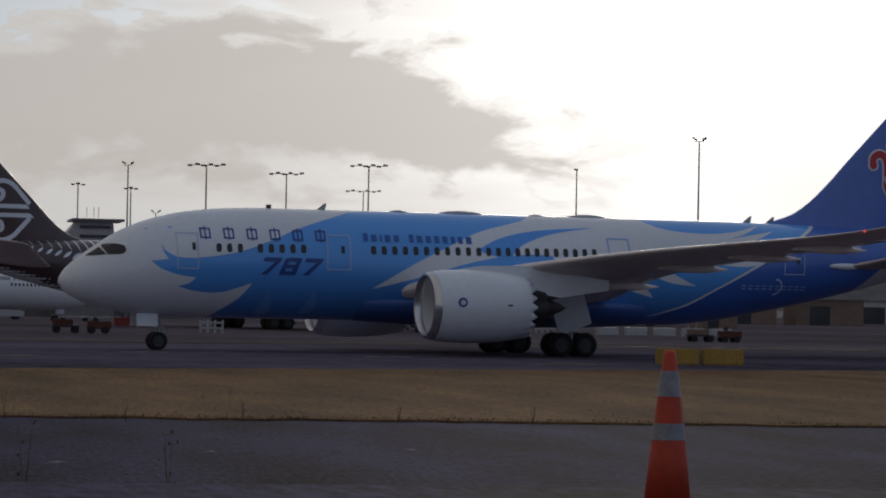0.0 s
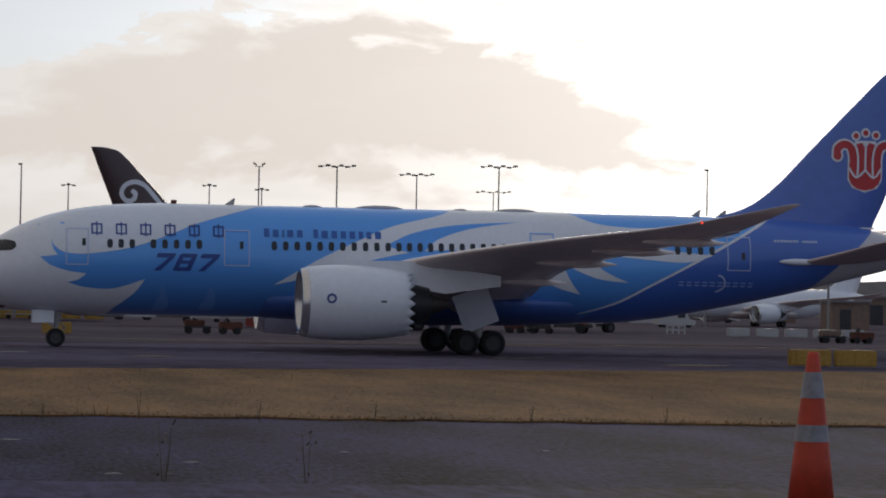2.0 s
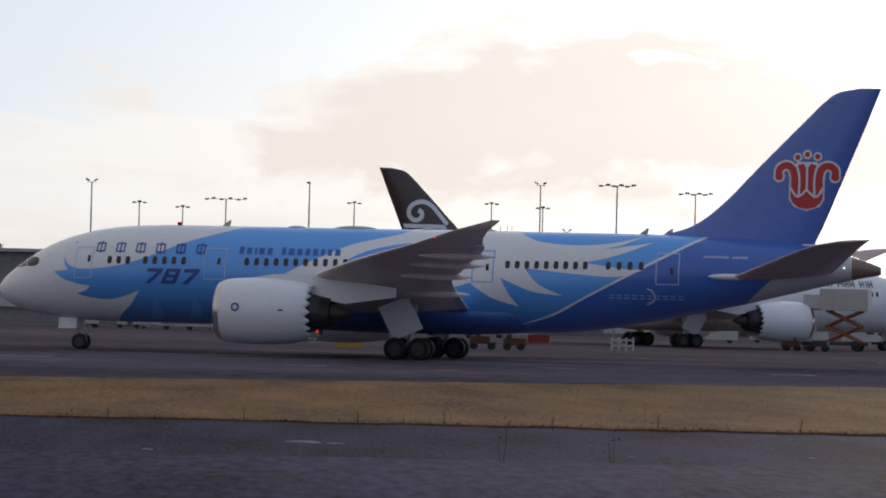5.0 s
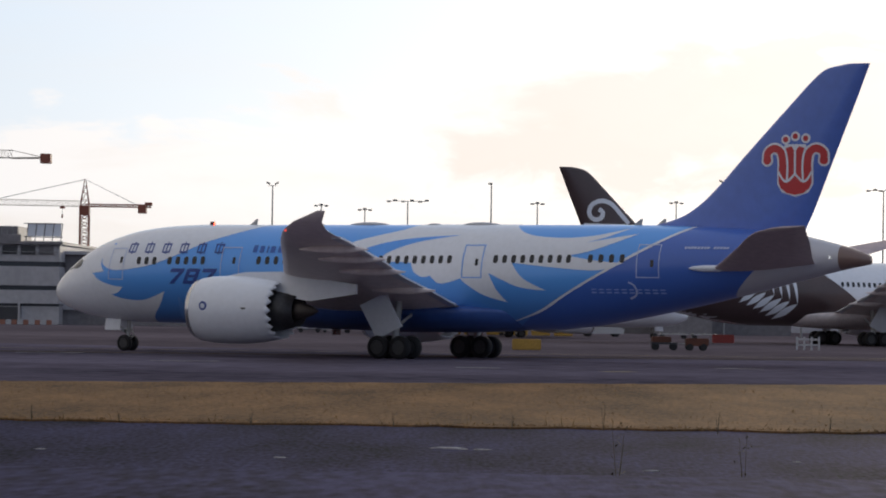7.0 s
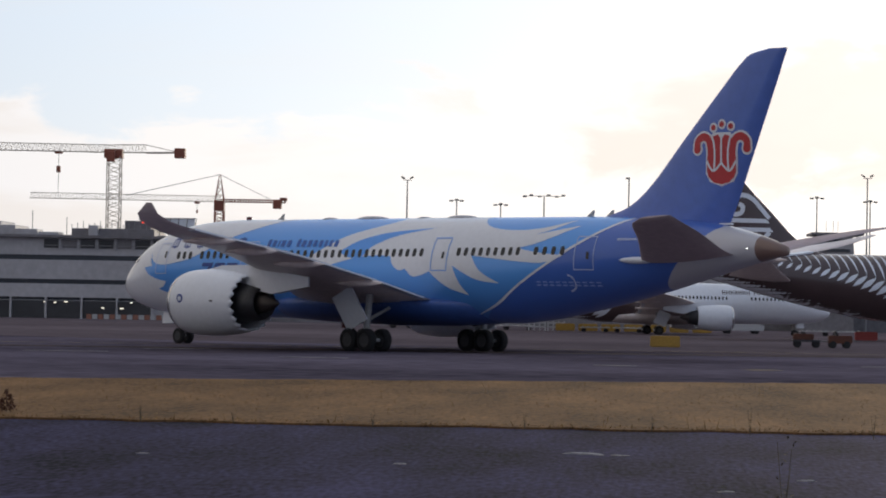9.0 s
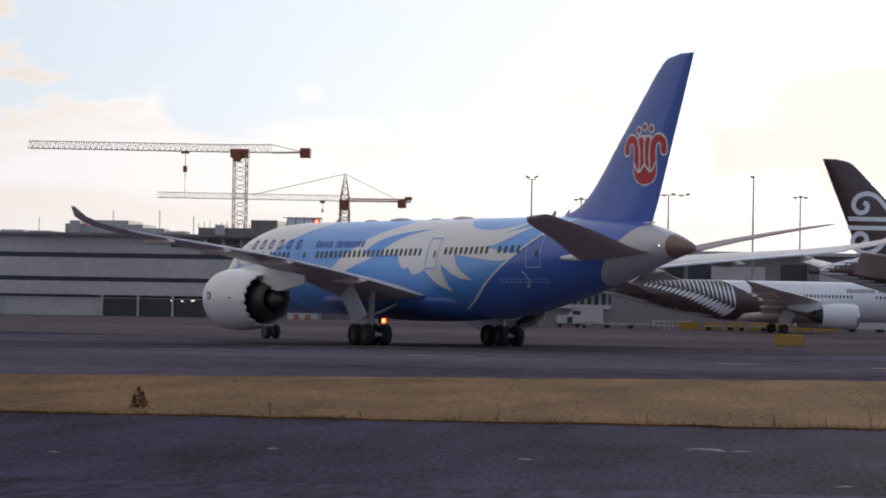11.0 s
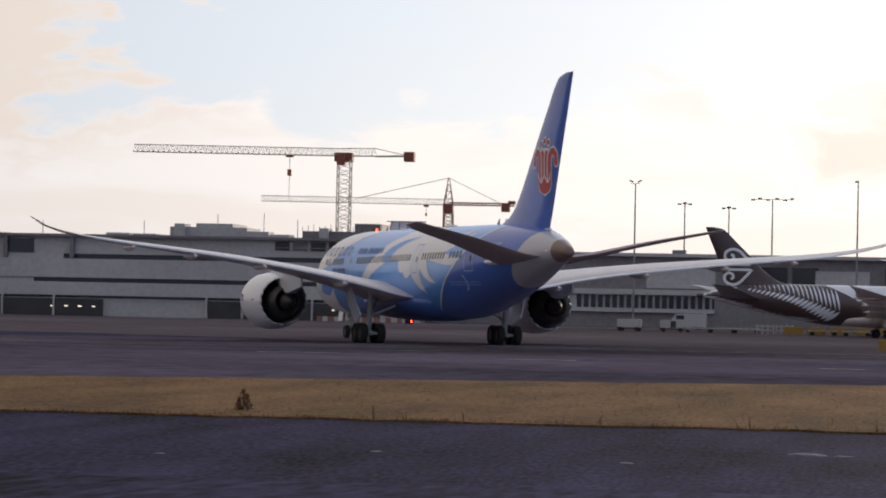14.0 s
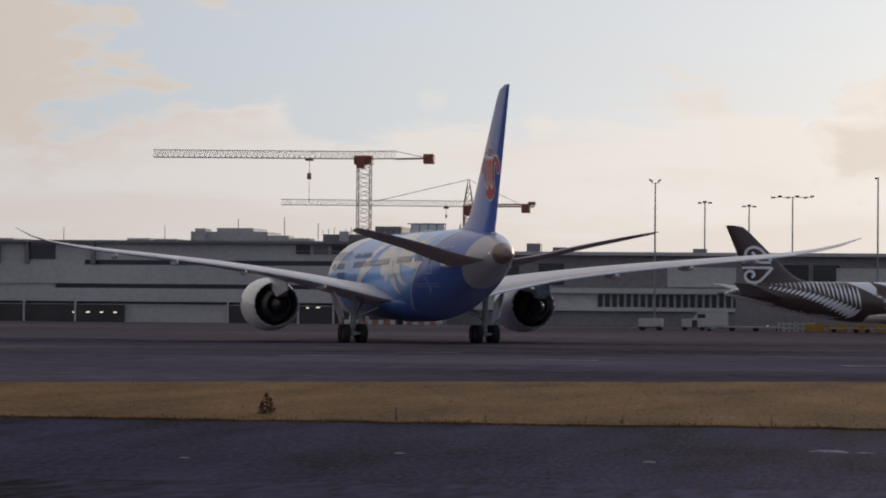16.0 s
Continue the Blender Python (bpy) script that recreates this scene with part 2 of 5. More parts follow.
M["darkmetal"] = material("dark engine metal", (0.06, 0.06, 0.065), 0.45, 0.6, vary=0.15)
M["gear"] = material("landing gear grey", (0.4, 0.4, 0.4), 0.5, vary=0.12)
M["tyre"] = material("black rubber tyre", (0.018, 0.018, 0.02), 0.85, vary=0.15, bump=0.004)
M["glass"] = material("dark cabin glass", (0.02, 0.022, 0.03), 0.12, vary=0.05)
M["black"] = material("black airliner paint", (0.070, 0.044, 0.045), 0.35, vary=0.08, coat=0.3)
M["beacon"] = material("red beacon glass", (0.12, 0.03, 0.03), 0.2, vary=0.05)
M["asphalt"] = material("worn grey asphalt", (0.035, 0.032, 0.076), 0.85, vary=0.5, scale=3.0, bump=0.03, spec=0.02, spots=1.3, stretch=(1, 0.2, 1))
M["taxiway"] = material("taxiway asphalt with rubber marks", (0.128, 0.112, 0.146), 0.8, vary=0.3, scale=0.6, bump=0.008, stretch=(0.35, 0.6, 1), spec=0.0)
M["apron"] = material("pale apron concrete", (0.138, 0.115, 0.130), 0.85, vary=0.2, scale=0.4, bump=0.006, stretch=(0.3, 0.5, 1), spec=0.0)
M["shoulder"] = material("pale worn shoulder concrete", (0.145, 0.118, 0.110), 0.9, vary=0.35, scale=0.8, spec=0.0, stretch=(0.3, 1, 1))
M["grass"] = material("dry winter grass", (0.180, 0.100, 0.044), 0.95, vary=0.35, scale=2.6, bump=0.006, color2=(0.070, 0.043, 0.022), spec=0.05, stretch=(1, 0.22, 1))
M["line"] = material("worn white road paint", (0.30, 0.29, 0.29), 0.7, vary=0.3, scale=4.0)
M["yline"] = material("worn yellow taxi line", (0.24, 0.18, 0.08), 0.7, vary=0.3, scale=4.0)
M["cladding"] = material("grey terminal cladding", (0.43, 0.42, 0.44), 0.55, vary=0.10, scale=0.5)
M["cladding_dark"] = material("dark grey terminal cladding", (0.19, 0.178, 0.19), 0.55, vary=0.15, scale=0.5)
M["steel"] = material("galvanised mast steel", (0.28, 0.28, 0.28), 0.5, 0.6, vary=0.1)
M["crane"] = material("pale crane steel", (0.56, 0.50, 0.43), 0.55, vary=0.12)
M["crane_red"] = material("red-brown crane steel", (0.24, 0.07, 0.04), 0.55, vary=0.12)
M["orange"] = material("orange cone plastic", (0.50, 0.046, 0.015), 0.55, vary=0.12, scale=6)
M["band"] = material("reflective grey band", (0.27, 0.27, 0.30), 0.5, vary=0.2, scale=6)
M["yellow"] = material("yellow equipment paint", (0.42, 0.25, 0.04), 0.55, vary=0.15)
M["rim"] = material("dull dark wheel metal", (0.055, 0.055, 0.06), 0.6, vary=0.15)
M["stalk"] = material("pale dry grass blade", (0.28, 0.175, 0.08), 0.95, vary=0.3, scale=6, spec=0.05)
M["letter"] = material("mid blue lettering paint", (0.035, 0.12, 0.42), 0.4, vary=0.05)
M["beacon_glow"] = material("lit red beacon lamp", (1.0, 0.045, 0.015), 0.4, vary=0.0, emit=20.0)
M["bay_lamp"] = material("lit warm bay lamp", (1.0, 0.9, 0.72), 0.4, vary=0.0, emit=0.9)
M["nav_red"] = material("lit red wing lamp", (1.0, 0.08, 0.04), 0.4, vary=0.0, emit=1.6)
M["tail_light"] = material("lit white tail lamp", (1.0, 0.97, 0.9), 0.4, vary=0.0, emit=4.0)
M["navy"] = material("navy belly paint", (0.045, 0.11, 0.36), 0.4, vary=0.08, scale=0.8)
M["van"] = material("white vehicle paint", (0.42, 0.42, 0.43), 0.4, vary=0.06)
M["redpaint"] = material("red equipment paint", (0.42, 0.06, 0.05), 0.5, vary=0.12)
M["crate"] = material("brown shed cladding", (0.19, 0.13, 0.10), 0.7, vary=0.15, scale=0.8)
M["rust"] = material("rusty brown iron", (0.10, 0.034, 0.02), 0.8, vary=0.25, scale=8)
M["straw"] = material("dead weed stalk", (0.10, 0.08, 0.05), 0.9, vary=0.2)
M["doorline"] = material("pale door outline paint", (0.50, 0.58, 0.78), 0.4, vary=0.05)
M["faded"] = material("sun-faded orange plastic", (0.30, 0.13, 0.09), 0.6, vary=0.15)
M["plume"] = material("soft blue plume paint", (0.13, 0.31, 0.72), 0.4, vary=0.05)
M["hill"] = material("hazy distant hills", (0.16, 0.15, 0.15), 0.9, vary=0.2, scale=0.02)


# ---------- helpers ----------
def mesh_of(name, verts, faces, smooth=True):
    me = bpy.data.meshes.new(name)
    me.from_pydata([tuple(v) for v in verts], [], faces)
    if smooth:
        me.polygons.foreach_set("use_smooth", [True] * len(me.polygons))
    me.update()
    return me


def part(name, bm, mat, parent, label="", smooth=False):
    """Link a bmesh (or ready mesh) as one object under parent."""
    if isinstance(bm, bmesh.types.BMesh):
        me = bpy.data.meshes.new(name)
        bm.to_mesh(me)
        bm.free()
        if smooth:
            me.polygons.foreach_set("use_smooth", [True] * len(me.polygons))
    else:
        me = bm
    if not me.materials:
        me.materials.append(mat)
    ob = new(name, me)
    if parent:
        ob.parent = parent
    if label:
        tagged(ob, label)
    return ob


def thing(name, label, category, group="", m=None):
    ob = new(name)
    ob.empty_display_size = 0.2
    tagged(ob, label, category, group)
    if m:
        ob.matrix_basis = m
    return ob


def box(bm, x0, x1, y0, y1, z0, z1, m=None):
    vs = [bm.verts.new((x, y, z)) for x in (x0, x1) for y in (y0, y1) for z in (z0, z1)]
    for f in ((0, 1, 3, 2), (4, 6, 7, 5), (0, 4, 5, 1), (2, 3, 7, 6), (0, 2, 6, 4), (1, 5, 7, 3)):
        bm.faces.new([vs[i] for i in f])
    if m:
        bmesh.ops.transform(bm, matrix=m, verts=vs)
    return vs


def tube(bm, a, b, r, seg=8, r2=None):
    """A round bar from a to b."""
    a, b = Vector(a), Vector(b)
    q = (b - a).to_track_quat("Z", "Y").to_matrix()
    r2 = r if r2 is None else r2
    rings = [[bm.verts.new(p + q @ Vector((math.cos(t) * rr, math.sin(t) * rr, 0))) for t in [2 * math.pi * i / seg for i in range(seg)]] for p, rr in ((a, r), (b, r2))]
    for i in range(seg):
        bm.faces.new((rings[0][i], rings[0][(i + 1) % seg], rings[1][(i + 1) % seg], rings[1][i]))
    bm.faces.new(rings[0][::-1])
    bm.faces.new(rings[1])


def loft(rings, cap=True):
    """Vertices and faces of a closed loft through rings of equal length."""
    n, vs, fs = len(rings[0]), [v for r in rings for v in r], []
    for k in range(len(rings) - 1):
        for i in range(n):
            j = (i + 1) % n
            fs.append((k * n + i, k * n + j, (k + 1) * n + j, (k + 1) * n + i))
    if cap:
        fs.append(tuple(range(n))[::-1])
        fs.append(tuple(range((len(rings) - 1) * n, len(rings) * n)))
    return vs, fs


def spline(pts, step=6):
    """Catmull-Rom through the points."""
    p = [Vector(a) for a in pts]
    if len(p) < 3:
        return p
    out = []
    for i in range(len(p) - 1):
        a, b, c, d = p[max(i - 1, 0)], p[i], p[i + 1], p[min(i + 2, len(p) - 1)]
        for k in range(step):
            t = k / step
            out.append(0.5 * (2 * b + (c - a) * t + (2 * a - 5 * b + 4 * c - d) * t * t + (3 * b - a - 3 * c + d) * t ** 3))
    return out + [p[-1]]


def outline(*strokes):
    """A closed 2D outline of smooth strokes that meet in corners."""
    out = []
    for s in strokes:
        for q in spline(s):
            if not out or (q - out[-1]).length > 1e-3:
                out.append(q)
    if (out[0] - out[-1]).length < 1e-3:
        out.pop()
    return out


def ribbon(pts, w):
    """A band of width w along a smooth path, as an outline."""
    c = spline(pts, 5)
    left, right = [], []
    for i, q in enumerate(c):
        d = (c[min(i + 1, len(c) - 1)] - c[max(i - 1, 0)]).normalized()
        nrm = Vector((-d.y, d.x)) * w / 2
        left.append(q + nrm)
        right.append(q - nrm)
    return left + right[::-1]


def interp(table, s):
    """Smooth (monotone-ish cubic) reading of rows (s, a, b, ...)."""
    n = len(table)
    if s <= table[0][0]:
        return table[0][1:]
    if s >= table[-1][0]:
        return table[-1][1:]
    i = max(k for k in range(n) if table[k][0] <= s)
    i = min(i, n - 2)
    r0, r1 = table[i], table[i + 1]
    h = r1[0] - r0[0]
    u = (s - r0[0]) / h
    res = []
    for c in range(1, len(r0)):
        def slope(k):
            if k == 0 or k == n - 1:
                q = (table[min(k + 1, n - 1)][c] - table[max(k - 1, 0)][c]) / (table[min(k + 1, n - 1)][0] - table[max(k - 1, 0)][0])
                return q
            d0 = (table[k][c] - table[k - 1][c]) / (table[k][0] - table[k - 1][0])
            d1 = (table[k + 1][c] - table[k][c]) / (table[k + 1][0] - table[k][0])
            return 0.0 if d0 * d1 <= 0 else 2 * d0 * d1 / (d0 + d1)
        m0, m1 = slope(i), slope(i + 1)
        res.append((2 * u**3 - 3 * u * u + 1) * r0[c] + (u**3 - 2 * u * u + u) * h * m0 + (3 * u * u - 2 * u**3) * r1[c] + (u**3 - u * u) * h * m1)
    return res


# ---------- airliner ----------
ORIGIN = 28.2                       # station of the main gear, metres behind the nose tip
BODY = [  # station, top, bottom, half width
    (0.0, 3.95, 3.55, 0.18), (0.25, 4.35, 3.15, 0.58), (1.0, 5.02, 2.72, 1.18), (2.0, 5.74, 2.40, 1.72), (3.0, 6.38, 2.18, 2.12),
    (4.0, 6.86, 2.04, 2.40), (5.2, 7.28, 1.94, 2.62), (7.0, 7.69, 1.86, 2.80), (9.0, 7.91, 1.83, 2.87), (12.0, 8.02, 1.83, 2.885),
    (36.0, 8.03, 1.83, 2.885), (39.0, 8.03, 2.10, 2.86), (42.0, 8.02, 2.62, 2.72), (45.0, 7.97, 3.22, 2.42), (48.0, 7.85, 3.90, 2.02),
    (51.0, 7.60, 4.65, 1.52), (53.0, 7.22, 5.16, 1.08), (55.0, 6.70, 5.62, 0.56), (56.05, 6.30, 5.82, 0.22),
]
FIN = [  # height, leading and trailing station
    (7.2, 41.0, 51.9), (8.0, 42.7, 52.2), (8.2, 43.5, 52.3), (8.5, 44.4, 52.45), (9.1, 45.4, 52.7), (10.0, 46.45, 53.06), (12.0, 48.35, 53.85), (15.0, 51.25, 55.05),
    (16.3, 52.55, 55.55), (16.8, 53.25, 55.75), (17.06, 54.5, 55.84),
]
WING = [  # span, leading and trailing station, height of the leading edge, thickness share
    (0.0, 17.0, 31.2, 3.2, 0.13), (2.9, 19.2, 31.3, 3.6, 0.13), (6.5, 21.5, 31.5, 4.35, 0.11), (9.75, 23.5, 31.8, 4.95, 0.095), (15.0, 26.8, 33.6, 5.65, 0.08),
    (20.0, 29.9, 35.3, 6.15, 0.07), (25.0, 33.1, 37.0, 6.62, 0.06), (27.5, 34.9, 37.5, 6.98, 0.055), (29.0, 36.5, 38.1, 7.36, 0.05), (30.06, 38.5, 38.95, 7.82, 0.05),
]
TAILPLANE = [(0.6, 46.2, 53.0, 5.25, 0.085), (1.6, 47.0, 53.3, 5.4, 0.08), (6.0, 50.6, 54.9, 6.58, 0.065), (9.2, 53.1, 56.0, 7.34, 0.055), (9.9, 54.2, 56.3, 7.52, 0.05)]


def air_profile(u):
    return 2.6 * math.sqrt(max(u, 0)) * (1 - u)


def lift_rings(rows, side, k=1.0, wy=1.0, drop=0.01):
    """Aerofoil rings of a wing, from the root out."""
    us = [0, 0.015, 0.06, 0.15, 0.3, 0.5, 0.75, 1.0]
    rings = []
    for y, le, te, z, th in rows:
        c = te - le
        up = [(le + c * u, z - drop * c * u + c * th * 0.55 * air_profile(u) + 0.004) for u in us]
        lo = [(le + c * u, z - drop * c * u - c * th * 0.45 * air_profile(u) - 0.004) for u in us[::-1]]
        ring = [Vector(((ORIGIN - s) * k, side * y * k * wy, zz * k)) for s, zz in up + lo]
        rings.append(ring if side > 0 else ring[::-1])
    return rings


def dense(rows, n):
    ys = [rows[0][0] + (rows[-1][0] - rows[0][0]) * i / n for i in range(n + 1)]
    return [(y, *interp(rows, y)) for y in ys]


class Airframe:
    """One airliner: scale k, body stretched by plug metres before and behind the wing, wing span share wy."""

    def __init__(self, root, k=1.0, plug=0.0, wy=1.0, fin_share=1.0):
        self.root, self.k, self.plug, self.wy, self.fin_share = root, k, plug, wy, fin_share
        self.body = [(self.st(r[0]), *r[1:]) for r in BODY]

    def st(self, s):
        return s - self.plug if s < 16 else s + self.plug if s > 33 else s

    def side(self, s, z, off=0.02):
        """Half width of the body at station s (already stretched) and height z."""
        top, bot, hw = interp(self.body, s)
        c, r = (top + bot) / 2, (top - bot) / 2
        u = (z - c) / r
        inside = abs(u) < 1
        return hw * math.sqrt(max(0.0, 1 - u * u)) + off, inside, min(max(z, bot - off), top + off)

    def fin_side(self, s, z, off=0.02):
        le, te = interp(FIN, 7.2 + (z - 7.2) / self.fin_share)
        u = (s - self.plug - le) / (te - le)
        return (te - le) * 0.05 * air_profile(min(max(u, 0.0), 1.0)) + off

    def fuselage(self, mat):
        n, rings = 64, []
        s0, s1 = self.body[0][0], self.body[-1][0]
        ss = [s0 + d for d in (0, 0.06, 0.15, 0.3, 0.5, 0.75, 1.0, 1.4, 1.8, 2.2, 2.6, 3.0)]
        while ss[-1] < s1 - 0.6:
            ss.append(ss[-1] + 0.5)
        ss.append(s1)
        for s in ss:
            top, bot, hw = interp(self.body, s)
            c, r = (top + bot) / 2, (top - bot) / 2
            rings.append([Vector(((ORIGIN - s) * self.k, hw * math.cos(a) * self.k, (c + r * math.sin(a)) * self.k)) for a in [2 * math.pi * i / n for i in range(n)]])
        return part("fuselage", mesh_of("fuselage", *loft(rings)), mat, self.root)

    def panel(self, name, pts, mat, parent, both=True, where="body", grid=(0.5, 0.3), label="", off=0.02, only=0):
        """A painted area: a flat outline in station and height, cut fine and laid on the skin."""
        sides = (only,) if only else (1, -1) if both else (1,)
        for sd in sides:
            bm = bmesh.new()
            n = len(pts)
            co, _, tris, *_ = delaunay_2d_cdt([Vector((p[0], p[1])) for p in pts], [(i, (i + 1) % n) for i in range(n)], [], 1, 1e-4)
            vs = [bm.verts.new((c[0], 0, c[1])) for c in co]
            for t in tris:
                bm.faces.new([vs[i] for i in t])
            lo = [min(p[i] for p in pts) for i in (0, 1)]
            hi = [max(p[i] for p in pts) for i in (0, 1)]
            for axis, no in ((0, (1, 0, 0)), (1, (0, 0, 1))):
                g = grid[axis]
                cuts = [math.floor(lo[axis] / g) * g + g * (i + 1) for i in range(int((hi[axis] - lo[axis]) / g) + 2)]
                if axis == 1 and where == "body" and hi[1] - lo[1] > 1.2:
                    cuts += [4.93 + sg * 3.10 * math.sin(radians(a)) for a in range(54, 90, 3) for sg in (1, -1)]
                for v in cuts:
                    if not lo[axis] < v < hi[axis]:
                        continue
                    bmesh.ops.bisect_plane(bm, geom=bm.verts[:] + bm.edges[:] + bm.faces[:], dist=1e-5, plane_co=(v, 0, 0) if axis == 0 else (0, 0, v), plane_no=no)
            if where == "body":
                dead = [f for f in bm.faces if not any(self.side(v.co.x, v.co.z)[1] for v in f.verts)]
                bmesh.ops.delete(bm, geom=dead, context="FACES")
            for v in bm.verts:
                s, z = v.co.x, v.co.z
                if where == "body":
                    y, _, z = self.side(s, z, off)
                else:
                    y = self.fin_side(s, z, off)
                v.co = Vector(((ORIGIN - s) * self.k, sd * y * self.k, z * self.k))
            part(name, bm, mat, parent, label, smooth=True)

    def wings(self, mat, belly=None, tail=None):
        for sd in (1, -1):
            w = part("wing", mesh_of("wing", *loft(lift_rings(dense(WING, 26), sd, self.k, self.wy, 0.035))), mat, self.root)
            for y in (7.6, 13.5, 18.6, 23.0):
                le, te, z, th = interp(WING, y)
                k = self.k
                rings = []
                for s, r in ((te - 3.4, 0.05), (te - 2.2, 0.19), (te - 0.8, 0.24), (te + 0.2, 0.15), (te + 0.9, 0.03)):
                    zz = z - 0.035 * (te - le) - 0.22
                    rings.append([Vector(((ORIGIN - s) * k, sd * (y * self.wy + 0.6 * r * math.cos(a)) * k, (zz + r * math.sin(a)) * k)) for a in [2 * math.pi * i / 12 for i in range(12)]])
                part("flap_fairing", mesh_of("flap_fairing", *loft(rings)), mat, w)
            rings = []
            for i in range(25):
                y = 3.2 + 22.5 * i / 24
                le, te, z, th = interp(WING, y)
                zz, k = z - 0.035 * (te - le), self.k
                ring = [Vector(((ORIGIN - s) * k, sd * y * self.wy * k, (zz + h) * k)) for s, h in ((te - 0.5, 0.09), (te + 0.06, 0.05), (te + 0.06, -0.05), (te - 0.5, -0.07))]
                rings.append(ring if sd > 0 else ring[::-1])
            part("flap", mesh_of("flap", *loft(rings), smooth=False), M["white"], w, "white trailing edge of the flaps")
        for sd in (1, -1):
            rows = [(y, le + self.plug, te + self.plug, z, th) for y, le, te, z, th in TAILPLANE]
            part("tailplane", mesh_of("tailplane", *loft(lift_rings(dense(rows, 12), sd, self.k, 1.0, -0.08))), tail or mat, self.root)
        # belly fairing
        rings = []
        for s, w, b in ((15.5, 0.6, 2.05), (17, 2.2, 1.8), (20, 2.95, 1.66), (26, 3.2, 1.55), (31, 3.0, 1.6), (34, 2.2, 1.75), (36.5, 0.6, 2.05)):
            rings.append([Vector(((ORIGIN - s) * self.k, w * math.cos(a) * self.k, (2.9 + (2.9 - b) * math.sin(a) * (1 if math.sin(a) < 0 else 0.4)) * self.k)) for a in [2 * math.pi * i / 32 for i in range(32)]])
        part("belly_fairing", mesh_of("belly_fairing", *loft(rings)), belly or mat, self.root)

    def fin(self, mat):
        us = [0, 0.015, 0.06, 0.15, 0.3, 0.5, 0.75, 1.0]
        rings = []
        for i in range(81):
            z = FIN[0][0] + (FIN[-1][0] - FIN[0][0]) * (1 - (1 - i / 80) ** 1.6)
            le, te = interp(FIN, z)
            le, te = le + self.plug, te + self.plug
            c = te - le
            a = [(le + c * u, c * 0.05 * air_profile(u) + 0.006) for u in us]
            pts = a + [(s, -y) for s, y in a[::-1]]
            rings.append([Vector(((ORIGIN - s) * self.k, y * self.k, (7.2 + (z - 7.2) * self.fin_share) * self.k)) for s, y in pts])
        return part("fin", mesh_of("fin", *loft(rings)), mat, self.root)

    def engines(self, cowl, chevron=0.34):
        k = self.k
        for sd in (1, -1):
            cy, cz, seg, girth = sd * 9.75 * self.wy * k, 2.74 * k, 80, 1.05
            def ring(s, r, zig=0.0, f=1.0):
                out = []
                for i in range(seg):
                    a = 2 * math.pi * i / seg
                    d = zig * (abs((i % 4) - 2) / 2)
                    out.append(Vector(((ORIGIN - s - d) * k, cy + r * girth * math.cos(a) * k, cz + r * girth * math.sin(a) * k)))
                return out
            prof = [(18.9, 1.30), (18.2, 1.38), (17.85, 1.45), (17.7, 1.55), (17.78, 1.65), (18.1, 1.76), (18.7, 1.85), (19.8, 1.90), (21.0, 1.88), (22.2, 1.78), (23.2, 1.62)]
            rings = [ring(*p) for p in prof] + [ring(23.35, 1.56, chevron), ring(23.33, 1.52, chevron), ring(22.6, 1.50), ring(21.6, 1.45)]
            nac = part("engine_nacelle", mesh_of("engine_nacelle", *loft(rings, cap=False)), cowl, self.root)
            lip = [ring(s, r) for s, r in ((18.12, 1.395), (17.85, 1.44), (17.69, 1.55), (17.77, 1.66), (18.1, 1.768))]
            part("inlet_lip", mesh_of("inlet_lip", *loft(lip, cap=False)), M["metal"], nac, "bare metal inlet lip")
            core = [ring(s, r) for s, r in ((20.4, 1.42), (21.6, 1.42), (22.2, 1.25), (23.4, 1.1), (24.6, 0.86), (24.62, 0.8), (24.0, 0.6))]
            part("core_cowl", mesh_of("core_cowl", *loft(core)), M["darkmetal"], nac, "dark exhaust cowl")
            plug = [ring(s, r) for s, r in ((23.8, 0.6), (24.8, 0.5), (25.6, 0.22), (25.95, 0.03))]
            part("exhaust_cone", mesh_of("exhaust_cone", *loft(plug)), M["brown"], nac)
            fan = [ring(s, r) for s, r in ((19.0, 1.33), (18.98, 0.42), (18.7, 0.3), (18.35, 0.04))]
            part("fan", mesh_of("fan", *loft(fan)), M["darkmetal"], nac, "dark fan behind the inlet")
            bm = bmesh.new()
            for i in range(18):
                a = 2 * math.pi * i / 18
                m = Matrix.Translation(((ORIGIN - 18.85) * k, cy, cz)) @ Matrix.Rotation(a, 4, "X") @ Matrix.Rotation(0.7, 4, "Z")
                box(bm, -0.02 * k, 0.02 * k, -0.22 * k, 0.22 * k, 0.35 * k, 1.32 * k, m)
            part("fan_blade", bm, M["gear"], nac)
            # pylon
            rings = []
            for s, z0, z1, w in ((19.6, 4.55, 4.72, 0.08), (21.0, 4.4, 4.95, 0.26), (23.5, 3.6, 5.0, 0.32), (25.5, 3.3, 4.7, 0.3), (28.5, 3.75, 4.3, 0.06)):
                rings.append([Vector(((ORIGIN - s) * k, cy + y * k, z * k)) for y, z in ((-w, z0), (w, z0), (w, z1), (-w, z1))])
            part("pylon", mesh_of("pylon", *loft(rings), smooth=False), cowl, self.root)

    def wheel(self, parent, x, y, r, w, name="wheel"):
        """A tyre with a hub; its origin is its axle."""
        prof = [(-0.5, 0.62), (-0.5, 0.86), (-0.36, 0.98), (-0.15, 1.0), (0.15, 1.0), (0.36, 0.98), (0.5, 0.86), (0.5, 0.62)]
        n = 28
        rings = [[Vector((math.cos(2 * math.pi * i / n) * r * b, w * a, math.sin(2 * math.pi * i / n) * r * b)) for i in range(n)] for a, b in prof]
        ob = part(name, mesh_of("wheel", *loft(rings, cap=False)), M["tyre"], parent)
